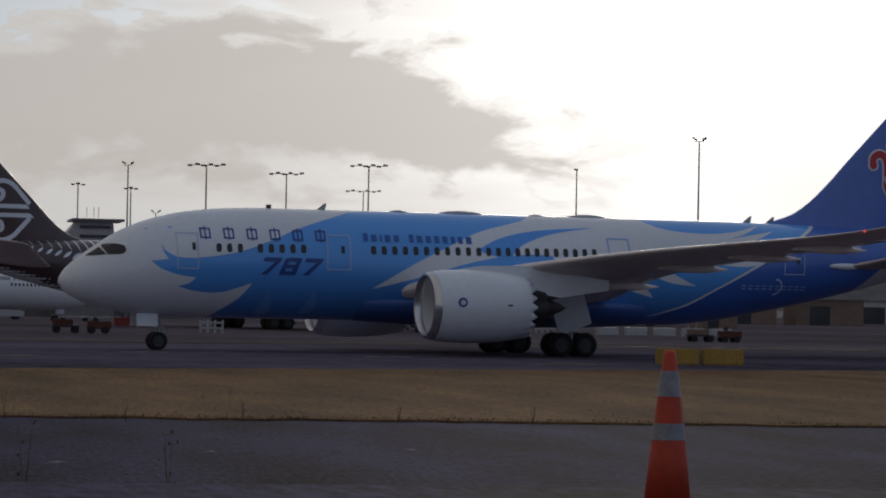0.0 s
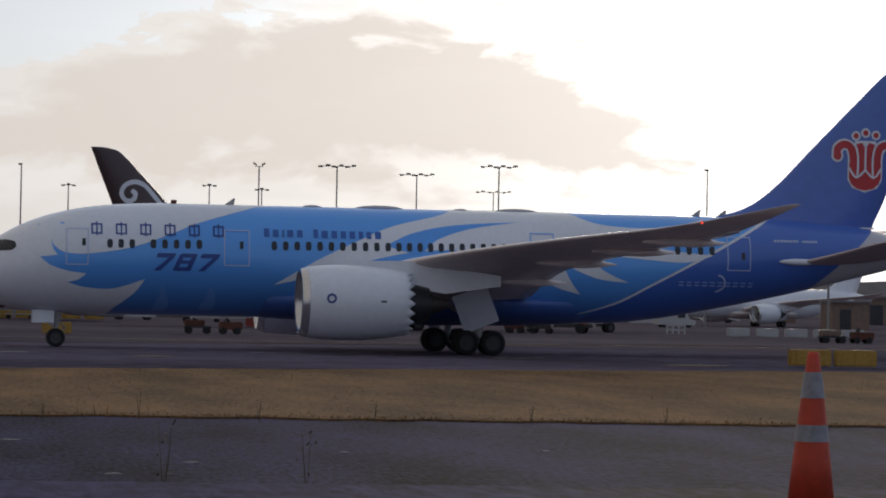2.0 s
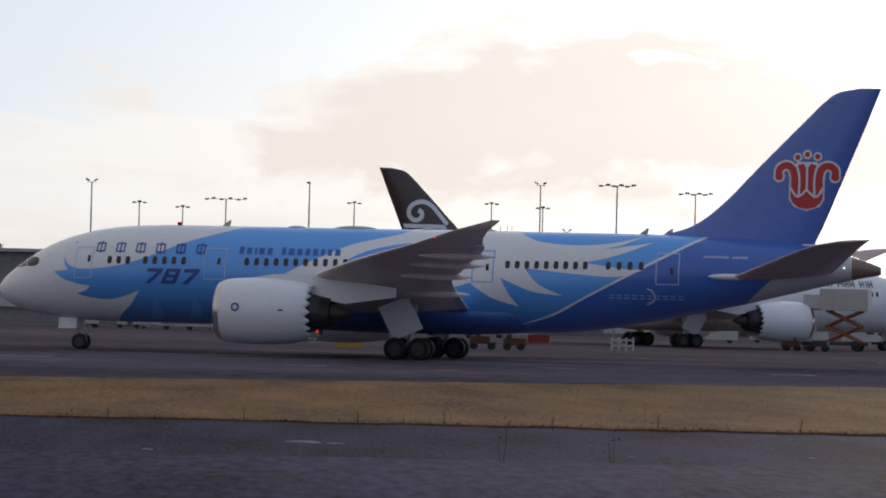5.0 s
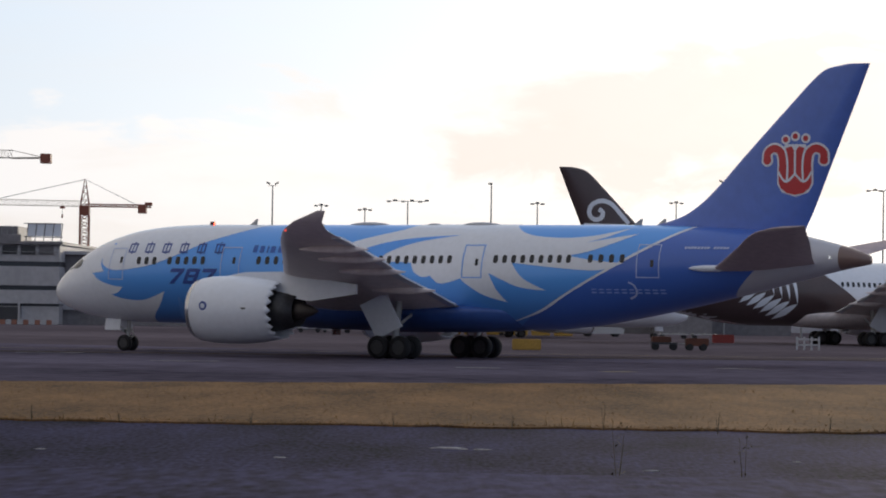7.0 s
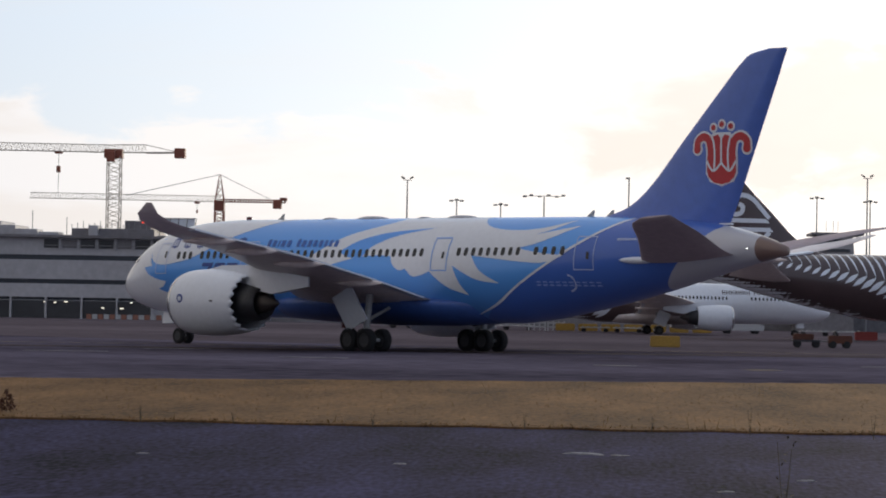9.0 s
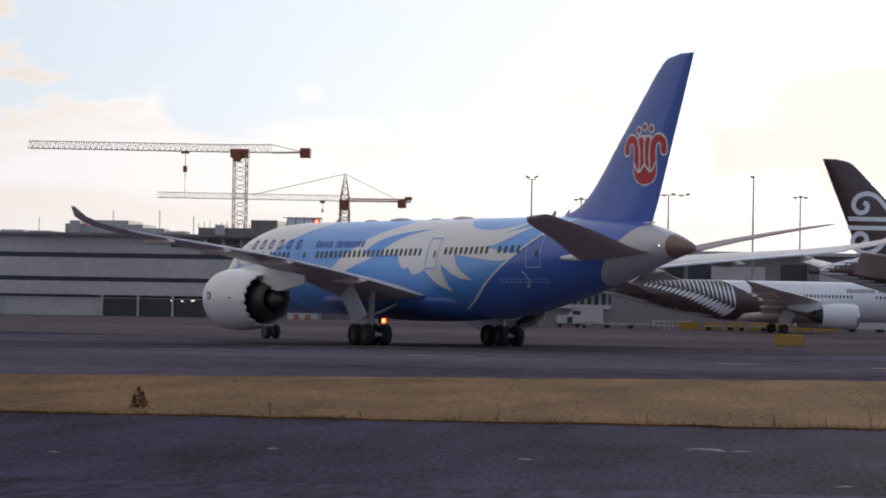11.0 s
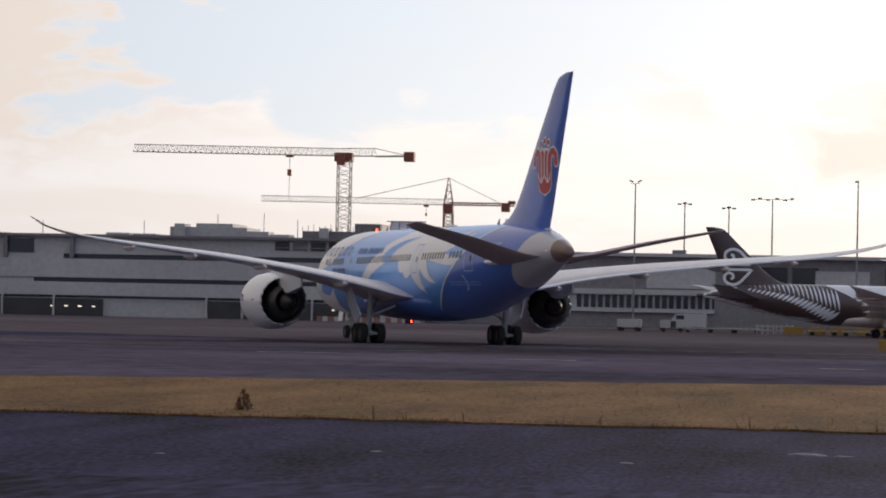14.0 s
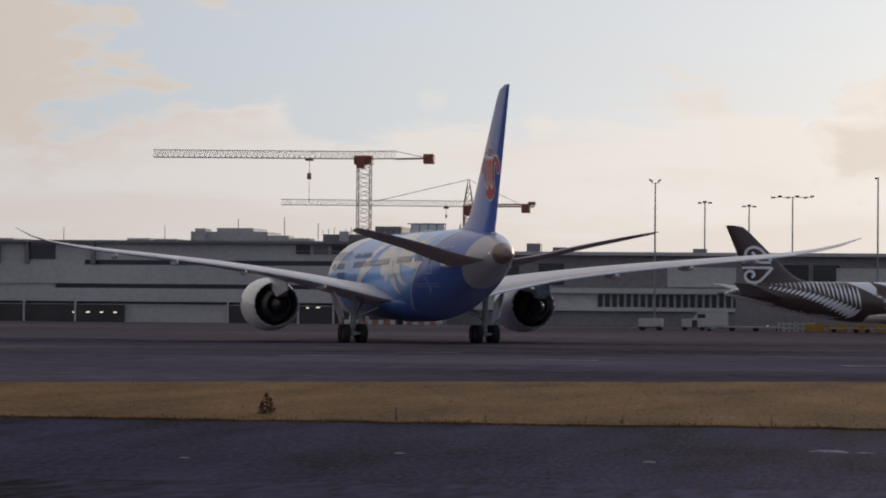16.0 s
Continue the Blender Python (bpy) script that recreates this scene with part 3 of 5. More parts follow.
        ob.location = (x, y, r)
        prof = [(-0.42, 0.12), (-0.46, 0.3), (-0.3, 0.55), (-0.42, 0.62), (0.42, 0.62), (0.3, 0.55), (0.46, 0.3), (0.42, 0.12)]
        rings = [[Vector((math.cos(2 * math.pi * i / n) * r * b, w * a, math.sin(2 * math.pi * i / n) * r * b)) for i in range(n)] for a, b in prof]
        hub = part("rim", mesh_of("rim", *loft(rings)), M["rim"], ob, "grey metal rim")
        return ob

    def gear(self, trucks=True):
        k, wheels = self.k, []
        sn = self.st(5.55)
        xn = (ORIGIN - sn) * k
        for nm, a, b, r in (("nose_strut", (xn, 0, 0.5), (xn - 0.1 * k, 0, 2.3), 0.13), ("drag_brace", (xn + 0.1 * k, 0, 1.1), (xn + 1.4 * k, 0, 2.2), 0.07), ("axle", (xn, -0.42 * k, 0.51), (xn, 0.42 * k, 0.51), 0.08)):
            part(nm, self.strut([((a[0], a[1], a[2] * k), (b[0], b[1], b[2] * k), r * k)]), M["gear"], self.root)
        for y in (-0.36, 0.36):
            wheels.append(self.wheel(self.root, xn, y * k, 0.51 * k, 0.36 * k))
        for sd in (-1, 1):
            bm = bmesh.new()
            box(bm, -0.6 * k, 0.6 * k, -0.025 * k, 0.025 * k, -0.62 * k, 0.12 * k, Matrix.Translation((xn + 0.72 * k, sd * 0.62 * k, 1.92 * k)) @ Matrix.Rotation(sd * 0.12, 4, "X"))
            bmesh.ops.bevel(bm, geom=bm.edges[:], offset=0.02 * k, segments=1, affect="EDGES")
            part("gear_door", bm, M["white"], self.root)
        part("torque_link", self.strut([((xn - 0.14 * k, 0, 0.72 * k), (xn - 0.5 * k, 0, 1.05 * k), 0.05 * k), ((xn - 0.5 * k, 0, 1.05 * k), (xn - 0.16 * k, 0, 1.42 * k), 0.05 * k)]), M["gear"], self.root)
        bm = bmesh.new()
        box(bm, xn + 0.1 * k, xn + 0.26 * k, -0.28 * k, 0.28 * k, 1.2 * k, 1.36 * k)
        part("taxi_light", bm, M["gear"], self.root)
        for sd in (1, -1):
            x, y = 0.0, sd * 4.9 * k * (self.wy if self.k < 0.9 else 1)
            bars = [((x, y, 0.75 * k), (x - 0.3 * k, y, 3.4 * k), 0.2 * k), ((x - 0.8 * k, y, 0.7 * k), (x + 0.8 * k, y, 0.7 * k), 0.16 * k),
                    ((x, y, 1.6 * k), (x + 2.2 * k, y - sd * 1.2 * k, 3.2 * k), 0.1 * k), ((x, y, 1.8 * k), (x, y - sd * 2.6 * k, 2.9 * k), 0.1 * k)]
            axles = (-0.73, 0.73) if trucks else (0.0,)
            for a in axles:
                bars.append(((x + a * k, y - 0.8 * k, 0.68 * k), (x + a * k, y + 0.8 * k, 0.68 * k), 0.1 * k))
            for nm, bar in zip(("main_strut", "truck_beam", "drag_brace", "side_brace", "axle", "axle"), bars):
                part(nm, self.strut([bar]), M["gear"], self.root)
            for a in axles:
                for b in (-0.62, 0.62):
                    wheels.append(self.wheel(self.root, x + a * k, y + b * k, 0.685 * k, 0.5 * k))
            bm = bmesh.new()
            box(bm, -1.0 * k, 1.0 * k, -0.04 * k, 0.04 * k, 0, 2.2 * k, Matrix.Translation((x - 0.1 * k, y + sd * 0.75 * k, 1.55 * k)) @ Matrix.Rotation(sd * -0.28, 4, "X") @ Matrix.Rotation(0.40, 4, "Y"))
            part("gear_door", bm, M["white"], self.root)
        return wheels

    def strut(self, bars):
        bm = bmesh.new()
        for a, b, r in bars:
            tube(bm, a, b, r, 10)
        return bm

    def windows(self, rows, mat):
        """Cabin windows: rows of (first station, last station, count, height)."""
        me = None
        for s0, s1, n, z0, z1 in rows:
            for i in range(n):
                s = self.st(s0 + (s1 - s0) * i / max(1, n - 1))
                z = z0 + (z1 - z0) * i / max(1, n - 1)
                for sd in (1, -1):
                    if me is None:
                        pts = [Vector((math.copysign(abs(math.cos(a)) ** 0.6, math.cos(a)) * 0.15 * self.k, 0, math.copysign(abs(math.sin(a)) ** 0.6, math.sin(a)) * 0.25 * self.k)) for a in [2 * math.pi * q / 16 for q in range(16)]]
                        vs = pts + [p + Vector((0, 0.02, 0)) for p in pts]
                        fs = [tuple(range(16)), tuple(range(31, 15, -1))] + [(q, (q + 1) % 16, 16 + (q + 1) % 16, 16 + q) for q in range(16)]
                        me = mesh_of("window", vs, fs, smooth=False)
                        me.materials.append(mat)
                    y, _, _ = self.side(s, z, 0.012)
                    top, bot, hw = interp(self.body, s)
                    u = (z - (top + bot) / 2) / ((top - bot) / 2)
                    tilt = math.atan2(u * hw / ((top - bot) / 2), math.sqrt(max(0.01, 1 - u * u)))
                    ob = part("window", me, mat, self.root)
                    ob.location = ((ORIGIN - s) * self.k, sd * y * self.k, z * self.k)
                    ob.rotation_euler = (sd * tilt, 0, 0)

    def frame_line(self, name, s0, s1, z0, z1, mat, w=0.07, label=""):
        """A rounded rectangle line on the skin, such as a door's edge."""
        s0, s1 = self.st(s0), self.st(s1)
        for a, b in (((s0, z0), (s1, z0 + w)), ((s0, z1 - w), (s1, z1)), ((s0, z0), (s0 + w, z1)), ((s1 - w, z0), (s1, z1))):
            self.panel(name, [(a[0], a[1]), (b[0], a[1]), (b[0], b[1]), (a[0], b[1])], mat, self.root, off=0.045)

    def rect(self, name, s0, s1, z0, z1, mat, slant=0.0, off=0.04, parent=None, both=True, where="body"):
        self.panel(name, [(s0, z0), (s1, z0), (s1 - slant, z1), (s0 - slant, z1)], mat, parent or self.root, off=off, both=both, where=where)


# ---------- ground ----------
def verge_far(x):
    """The taxiway's near edge."""
    return 122.0 + 0.47 * x


def ground_sheet():
    bm = bmesh.new()
    xs = [-3000, -800, -300, -120, -60, -30, -15, 0, 15, 30, 60, 120, 300, 800, 3000]
    ys = [-900, -200, -40, 0, 10, 15, 20, 30, 38, 46, 60, 120, 200, 400, 900, 3500]

    def h(y):
        # the bank on which the camera and the cone stand
        u = min(max((y - 17) / 26, 0), 1)
        return 1.88 * (1 - u * u * (3 - 2 * u))
    grid = [[bm.verts.new((x, y, h(y))) for x in xs] for y in ys]
    for j in range(len(ys) - 1):
        for i in range(len(xs) - 1):
            bm.faces.new((grid[j][i], grid[j][i + 1], grid[j + 1][i + 1], grid[j + 1][i]))
    tagged(part("ground", bm, M["asphalt"], None), "dark worn asphalt of the perimeter road and field", "ground", kind="structure")


def sheet(name, pts, z, mat, label, cat, step=None):
    """A thin slab on the ground with a jagged outline where step is given."""
    bm = bmesh.new()
    rnd = random.Random(5)
    out = []
    for (a, b) in zip(pts, pts[1:] + pts[:1]):
        n = max(1, int((Vector(b) - Vector(a)).length / step)) if step else 1
        for i in range(n):
            p = Vector(a).lerp(Vector(b), i / n)
            j = 0.35 if step and 0 < i else 0
            out.append((p.x + rnd.uniform(-j, j) * 0.3, p.y + rnd.uniform(-j, j) * 1.3))
    top = [bm.verts.new((x, y, z)) for x, y in out]
    low = [bm.verts.new((x, y, -0.02)) for x, y in out]
    bm.faces.new(top)
    n = len(out)
    for i in range(n):
        bm.faces.new((low[i], low[(i + 1) % n], top[(i + 1) % n], top[i]))
    return tagged(part(name, bm, mat, None), label, cat, kind="structure")


ground_sheet()
sheet("grass_verge", [(-90, 76.2), (90, 76.2), (90, verge_far(90)), (-90, verge_far(-90))], 0.05, M["grass"], "dry yellow-brown grass strip beside the taxiway", "grass", step=0.8)
sheet("taxiway", [(-95, verge_far(-95) + 0.6), (300, verge_far(300) + 0.6), (300, 420), (-95, 190)], 0.012, M["taxiway"], "grey asphalt taxiway with dark rubber marks", "taxiway")
sheet("apron", [(-280, 232), (-60, 232), (10, 200), (60, 196), (300, 270), (600, 420), (600, 900), (-400, 900)], 0.022, M["apron"], "pale concrete apron before the terminal", "apron")


sheet("shoulder", [(-60, 176.5), (-5, 188.5), (20, 197.5), (50, 219), (71, 216), (300, 262), (300, 268), (71, 222), (50, 224.5), (20, 202.5), (-5, 192.5), (-60, 180)], 0.03, M["shoulder"], "pale worn concrete shoulder of the taxiway", "pavement")


def grass_tufts():
    """Blades along the verge."""
    rnd = random.Random(11)
    vs, fs = [], []
    for i in range(16000):
        x = rnd.uniform(-34, 34)
        edge = rnd.random() < 0.25
        y = 76.2 + abs(rnd.gauss(0, 0.5)) if edge else rnd.uniform(76, max(80, verge_far(x)))
        if y > verge_far(x) + 0.4:
            y = verge_far(x) - rnd.random()
        hgt = rnd.uniform(0.02, 0.06) * (1.6 if edge else 1) * (4.0 if rnd.random() < 0.006 else 1)
        a, w = rnd.uniform(0, math.pi), rnd.uniform(0.008, 0.024)
        dx, dy = math.cos(a) * w, math.sin(a) * w
        lx, ly = rnd.gauss(0, 0.05), rnd.gauss(0, 0.05)
        n = len(vs)
        vs += [(x - dx, y - dy, 0.04), (x + dx, y + dy, 0.04), (x + lx, y + ly, 0.04 + hgt)]
        fs.append((n, n + 1, n + 2))
    ob = part("grass", mesh_of("grass", vs, fs, smooth=False), M["stalk"], None)
    tagged(ob, "dry straw-coloured grass blades on the verge", "grass", kind="stuff")


grass_tufts()


def marking(x, y, length, width, turn, mat, label):
    bm = bmesh.new()
    rnd = random.Random(int(x * 7 + y))
    n = 8
    top = [(-length / 2 + length * i / n, width / 2 * rnd.uniform(0.8, 1.1)) for i in range(n + 1)] + [(length / 2 - length * i / n, -width / 2 * rnd.uniform(0.8, 1.1)) for i in range(n + 1)]
    f = bm.faces.new([bm.verts.new((a, b, 0)) for a, b in top])
    r = bmesh.ops.extrude_face_region(bm, geom=[f])
    bmesh.ops.translate(bm, verts=[v for v in r["geom"] if isinstance(v, bmesh.types.BMVert)], vec=(0, 0, 0.004))
    ob = part("road_marking", bm, mat, None)
    ob.matrix_basis = pose(x, y, 0.03, 0, 0, turn)
    tagged(ob, label, "road marking", kind="structure")


for x, y, ln, w, tn, mt in ((-16.0, 161.5, 3.6, 0.9, 8, "line"), (-0.5, 155.2, 2.2, 1.0, 4, "line"), (13.5, 164.0, 2.6, 0.7, 6, "line"), (-30, 168, 4.5, 0.8, 12, "line"),
                            (26.0, 161.0, 2.4, 0.9, 6, "line"), (33.0, 149.5, 3.0, 1.0, 2, "yline"), (6.5, 150.5, 1.6, 1.3, 25, "yline"), (-26, 182, 4, 0.6, 20, "line")):
    marking(x, y, ln, w, tn, M[mt], "worn pale painted mark on the taxiway")
for x in (-60, -20, 20, 60, 100):
    marking(x, 205 + 0.22 * x, 40, 0.5, 12, M["yline"], "faded yellow taxi line on the asphalt")


# ---------- the taxiing airliner ----------
jet = thing("airliner", "blue and white twin-engined airliner taxiing with red flower emblem", "airplane")
af = Airframe(jet)
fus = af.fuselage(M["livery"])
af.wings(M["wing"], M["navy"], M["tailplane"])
fin = af.fin(M["finblue"])
af.engines(M["white"])
JET_WHEELS = af.gear()


def white_nose():
    return outline([(16.7, 8.0), (13.25, 6.97), (11.8, 6.38), (10.3, 5.78), (9.0, 5.4), (7.7, 5.19), (6.6, 5.1), (5.8, 5.2), (5.3, 5.5), (5.1, 5.92)],
                   [(5.1, 5.92), (5.2, 5.4), (5.45, 5.02)], [(5.45, 5.02), (5.0, 4.96), (4.5, 4.91)], [(4.5, 4.91), (5.1, 4.46), (6.07, 4.16), (7.0, 4.04)],
                   [(7.0, 4.04), (6.6, 3.72), (6.0, 3.55)], [(6.0, 3.55), (7.0, 3.3), (8.5, 3.26), (10.2, 3.8)], [(10.2, 3.8), (9.6, 3.0), (8.6, 2.2), (8.0, 1.6)],
                   [(8.0, 1.6), (-0.05, 1.6)], [(-0.05, 1.6), (-0.05, 8.3)], [(-0.05, 8.3), (16.6, 8.3)])


def white_plume():
    return outline([(17.2, 3.6), (19.5, 4.97), (21.7, 6.06), (23.8, 6.98), (26.7, 7.72), (27.6, 8.3)], [(27.6, 8.3), (33.5, 8.3)],
                   [(33.5, 8.3), (35.2, 7.47), (37.5, 7.22), (39.75, 7.35), (41.8, 7.82)], [(41.8, 7.82), (40.6, 7.28), (39.4, 6.95)], [(39.4, 6.95), (41.2, 7.25), (42.5, 7.47)],
                   [(42.5, 7.47), (41.2, 6.93), (39.8, 6.45), (38.4, 6.16)], [(38.4, 6.16), (40.2, 5.9), (42.0, 5.76)], [(42.0, 5.76), (40.5, 5.34), (38.3, 5.42), (34.8, 5.73)],
                   [(34.8, 5.73), (35.6, 4.82), (37.1, 4.13)], [(37.1, 4.13), (35.25, 4.34), (33.3, 5.13)], [(33.3, 5.13), (33.8, 4.16), (34.42, 3.42)],
                   [(34.42, 3.42), (32.9, 3.83), (31.8, 4.47), (31.4, 4.79)], [(31.4, 4.79), (30.6, 4.55), (29.9, 4.5), (29.35, 4.94)], [(29.35, 4.94), (28.8, 4.85), (28.25, 5.16), (28.0, 5.69)],
                   [(28.0, 5.69), (26.5, 5.72), (24.5, 5.5), (22.3, 5.0), (19.6, 4.2), (17.2, 3.6)])


W = M["white"]
af.panel("white_livery_panel", white_nose(), W, fus)
af.panel("white_livery_panel", white_plume(), W, fus)
af.panel("blue_livery_stripe", outline([(23.4, 5.9), (24.9, 6.62), (27.3, 7.12), (30.9, 7.38)], [(30.9, 7.38), (28.2, 6.95), (26.3, 6.3), (25.2, 5.5), (23.4, 5.9)]), M["crescent"], fus, off=0.03)
for q in ([(10.6, 2.1), (11.0, 2.9), (11.15, 3.5), (11.5, 2.7), (11.4, 2.1)], [(13.2, 2.2), (13.6, 3.0), (13.8, 3.5), (14.1, 2.8), (13.9, 2.2)]):
    af.panel("white_livery_plume", outline(q + [q[0]]), M["plume"], fus, off=0.022)
af.panel("pale_livery_line", outline([(33.8, 2.15), (36.3, 2.95), (38.3, 4.0), (41.8, 5.9), (45.6, 8.0)], [(45.6, 8.0), (45.9, 8.0)], [(45.9, 8.0), (42.02, 5.85), (38.5, 3.97), (36.45, 2.88), (33.8, 2.15)]), M["white"], fus, off=0.022)
# lettering bars: ideograms, name, type number
for i in range(6):
    s0 = 7.25 + i * 1.32
    for a, b, c, d in ((0.0, 0.6, 0.50, 0.59), (0.0, 0.6, 0.0, 0.09), (0.0, 0.09, 0.0, 0.59), (0.51, 0.6, 0.0, 0.59), (0.26, 0.34, -0.08, 0.68)):
        af.rect("lettering", s0 + a, s0 + b, 6.2 + c, 6.2 + d, M["darkblue"], parent=fus)
s0 = 16.65
for i, w in enumerate([0.36, 0.38, 0.14, 0.42, 0.38, 0, 0.32, 0.42, 0.38, 0.36, 0.38, 0.3, 0.34, 0.42]):
    if w:
        af.rect("lettering", s0, s0 + w * 0.8, 6.25, 6.25 + (0.46 if i in (0, 6) else 0.4), M["letter"], parent=fus)
    s0 += (w + 0.13) if w else 0.4


def digit(s0, z0, kind):
    """A slanted block digit, 1.05 wide and 0.95 high."""
    def q(*pts):
        af.panel("type_number", [(s0 + a + 0.42 * (b - 0.5) / 0.95, z0 + b) for a, b in pts], M["darkblue"], fus, off=0.045)
    if kind == 7:
        q((0.0, 0.72), (1.0, 0.72), (1.0, 0.95), (0.0, 0.95))
        q((0.72, 0.74), (1.0, 0.74), (0.55, 0.0), (0.2, 0.0))
    else:
        q((0.12, 0.75), (0.92, 0.75), (0.92, 0.95), (0.12, 0.95))
        q((0.12, 0.40), (0.92, 0.40), (0.92, 0.57), (0.12, 0.57))
        q((0.05, 0.0), (0.95, 0.0), (0.95, 0.2), (0.05, 0.2))
        for a in (0.02, 0.72):
            q((a, 0.03), (a + 0.26, 0.03), (a + 0.26, 0.92), (a, 0.92))


for i, kd in enumerate((7, 8, 7)):
    digit(10.65 + i * 1.2, 4.28, kd)
for i in range(10):
    a = 40.0 + i * 0.46
    af.rect("lettering", a, a + 0.3, 4.02, 4.1, M["pale"], parent=fus)
    af.rect("lettering", a, a + 0.3, 4.2, 4.27, M["pale"], parent=fus)
for i in range(14):
    if i != 8:
        af.rect("lettering", 45.6 + i * 0.19, 45.74 + i * 0.19, 6.6, 6.73, M["doorline"], slant=-0.04, parent=fus)
af.panel("lettering", ribbon([(42.25, 3.72), (42.62, 3.9), (42.74, 4.2), (42.6, 4.52), (42.3, 4.66)], 0.1), M["doorline"], fus, off=0.04)

for a, b, z0, z1 in ((5.9, 7.1, 4.5, 6.5), (14.45, 15.85, 4.6, 6.58), (31.5, 32.85, 4.82, 6.79), (42.8, 44.2, 4.92, 6.85)):
    af.frame_line("door_edge", a, b, z0, z1, M["doorline"] if a > 40 or a < 20 else M["crescent"], w=0.055)
    af.rect("door_window", a + 0.86, a + 1.05, 5.55, 5.95, M["glass"], parent=fus)
af.windows([(8.25, 9.45, 3, 5.7, 5.7), (10.6, 13.1, 5, 5.72, 5.74), (17.2, 23.5, 11, 5.76, 5.82), (24.1, 30.6, 12, 5.83, 5.9), (33.7, 38.5, 9, 5.94, 5.98), (39.9, 41.9, 4, 6.0, 6.02)], M["glass"])
# cockpit glazing, two panes a side
af.panel("cockpit_window", outline([(1.28, 5.13), (1.7, 5.42), (2.0, 5.62)], [(2.0, 5.62), (2.25, 5.2)], [(2.25, 5.2), (1.28, 5.1)]), M["glass"], fus, off=0.03, grid=(0.2, 0.1))
af.panel("cockpit_window", outline([(2.32, 5.2), (2.12, 5.72), (2.7, 5.82)], [(2.7, 5.82), (3.15, 5.72), (3.25, 5.45)], [(3.25, 5.45), (3.0, 5.24), (2.32, 5.2)]), M["glass"], fus, off=0.03, grid=(0.2, 0.1))
for s in (15.1, 41.7, 43.2):
    bm = bmesh.new()
    x = ORIGIN - s
    vs = [bm.verts.new(p) for p in ((x + 0.45, 0.03, 7.97), (x - 0.1, 0.03, 7.97), (x - 0.2, 0.02, 8.38), (x - 0.08, 0.02, 8.38), (x + 0.45, -0.03, 7.97), (x - 0.1, -0.03, 7.97), (x - 0.2, -0.02, 8.38), (x - 0.08, -0.02, 8.38))]
    for f in ((0, 1, 2, 3), (7, 6, 5, 4), (0, 3, 7, 4), (1, 5, 6, 2), (3, 2, 6, 7)):
        bm.faces.new([vs[i] for i in f])
    part("antenna", bm, M["gear"], jet)


def beacon(s, z, size):
    """A rotating beacon: a lit core in a drum that is open on one side, under a small cap."""
    bm = bmesh.new()
    n, half = 28, radians(36)
    angles = [half + (2 * math.pi - 2 * half) * i / n for i in range(n + 1)]
    ring = lambda r, h: [bm.verts.new((math.cos(a) * r * size, math.sin(a) * r * size, h * size)) for a in angles]
    rows = [ring(0.19, -0.10), ring(0.19, 0.10), ring(0.17, 0.10), ring(0.17, -0.10)]
    for k in range(4):
        r0, r1 = rows[k], rows[(k + 1) % 4]
        for i in range(n):
            bm.faces.new((r0[i], r0[i + 1], r1[i + 1], r1[i]))
    drum = part("beacon", bm, M["beacon"], jet, "red rotating beacon drum")
    drum.location = (ORIGIN - s, 0, z)
    bm = bmesh.new()
    bmesh.ops.create_cone(bm, cap_ends=True, segments=20, radius1=0.14 * size, radius2=0.14 * size, depth=0.19 * size)
    part("lamp", bm, M["beacon_glow"], drum, "bright red lamp core")
    for h in (-0.115 * size, 0.115 * size):
        bm = bmesh.new()
        bmesh.ops.create_cone(bm, cap_ends=True, segments=20, radius1=0.2 * size, radius2=(0.15 if h > 0 else 0.2) * size, depth=0.04 * size, matrix=Matrix.Translation((0, 0, h)))
        part("cap", bm, M["beacon"], drum)
    return drum


BEACONS = [beacon(11.9, 8.10, 0.9), beacon(21.15, 1.5, 1.5)]
for s, y, z, r, mt, nm in ((34.86, 27.3, 6.94, 0.075, "nav_red", "red wing light"), (53.9, 0.80, 6.2, 0.065, "tail_light", "white tail light")):
    bm = bmesh.new()
    bmesh.ops.create_uvsphere(bm, u_segments=12, v_segments=8, radius=r, matrix=Matrix.Translation((ORIGIN - s, y, z)))
    part("position_light", bm, M[mt], jet, nm)
for s, ln, h in ((19.6, 1.1, 0.10), (23.4, 2.6, 0.16), (31.2, 2.4, 0.16), (28.0, 0.9, 0.09)):
    rings = []
    for q in range(9):
        w = math.sin(math.pi * (0.04 + 0.92 * q / 8)) ** 0.5
        rings.append([Vector((ORIGIN - s + ln * (0.5 - q / 8), 0.42 * w * math.cos(a), 8.0 + (h + 0.03) * w * max(math.sin(a), -0.2))) for a in [2 * math.pi * i / 14 for i in range(14)]])
    part("aerial_fairing", mesh_of("aerial_fairing", *loft(rings)), M["grey"], jet, "low grey fairing on the crown")
for sd in (1, -1):
    rings = []
    for s, r in ((45.9, 0.03), (46.2, 0.13), (46.8, 0.2), (47.6, 0.2), (48.4, 0.06)):
        y, _, _ = af.side(s, 5.5, -0.02)
        rings.append([Vector((ORIGIN - s, sd * (y + 1.2 * r * math.cos(a)), 5.5 + r * math.sin(a))) for a in [2 * math.pi * i / 12 for i in range(12)]])
    part("tailplane_root_cap", mesh_of("tailplane_root_cap", *loft(rings)), M["white"], jet, "white cap at the tailplane root")
bm = bmesh.new()
box(bm, ORIGIN - 52.15, ORIGIN - 51.3, -0.1, 0.1, 7.5, 7.6)
part("rudder_gap", bm, M["white"], jet, "white strip under the rudder")
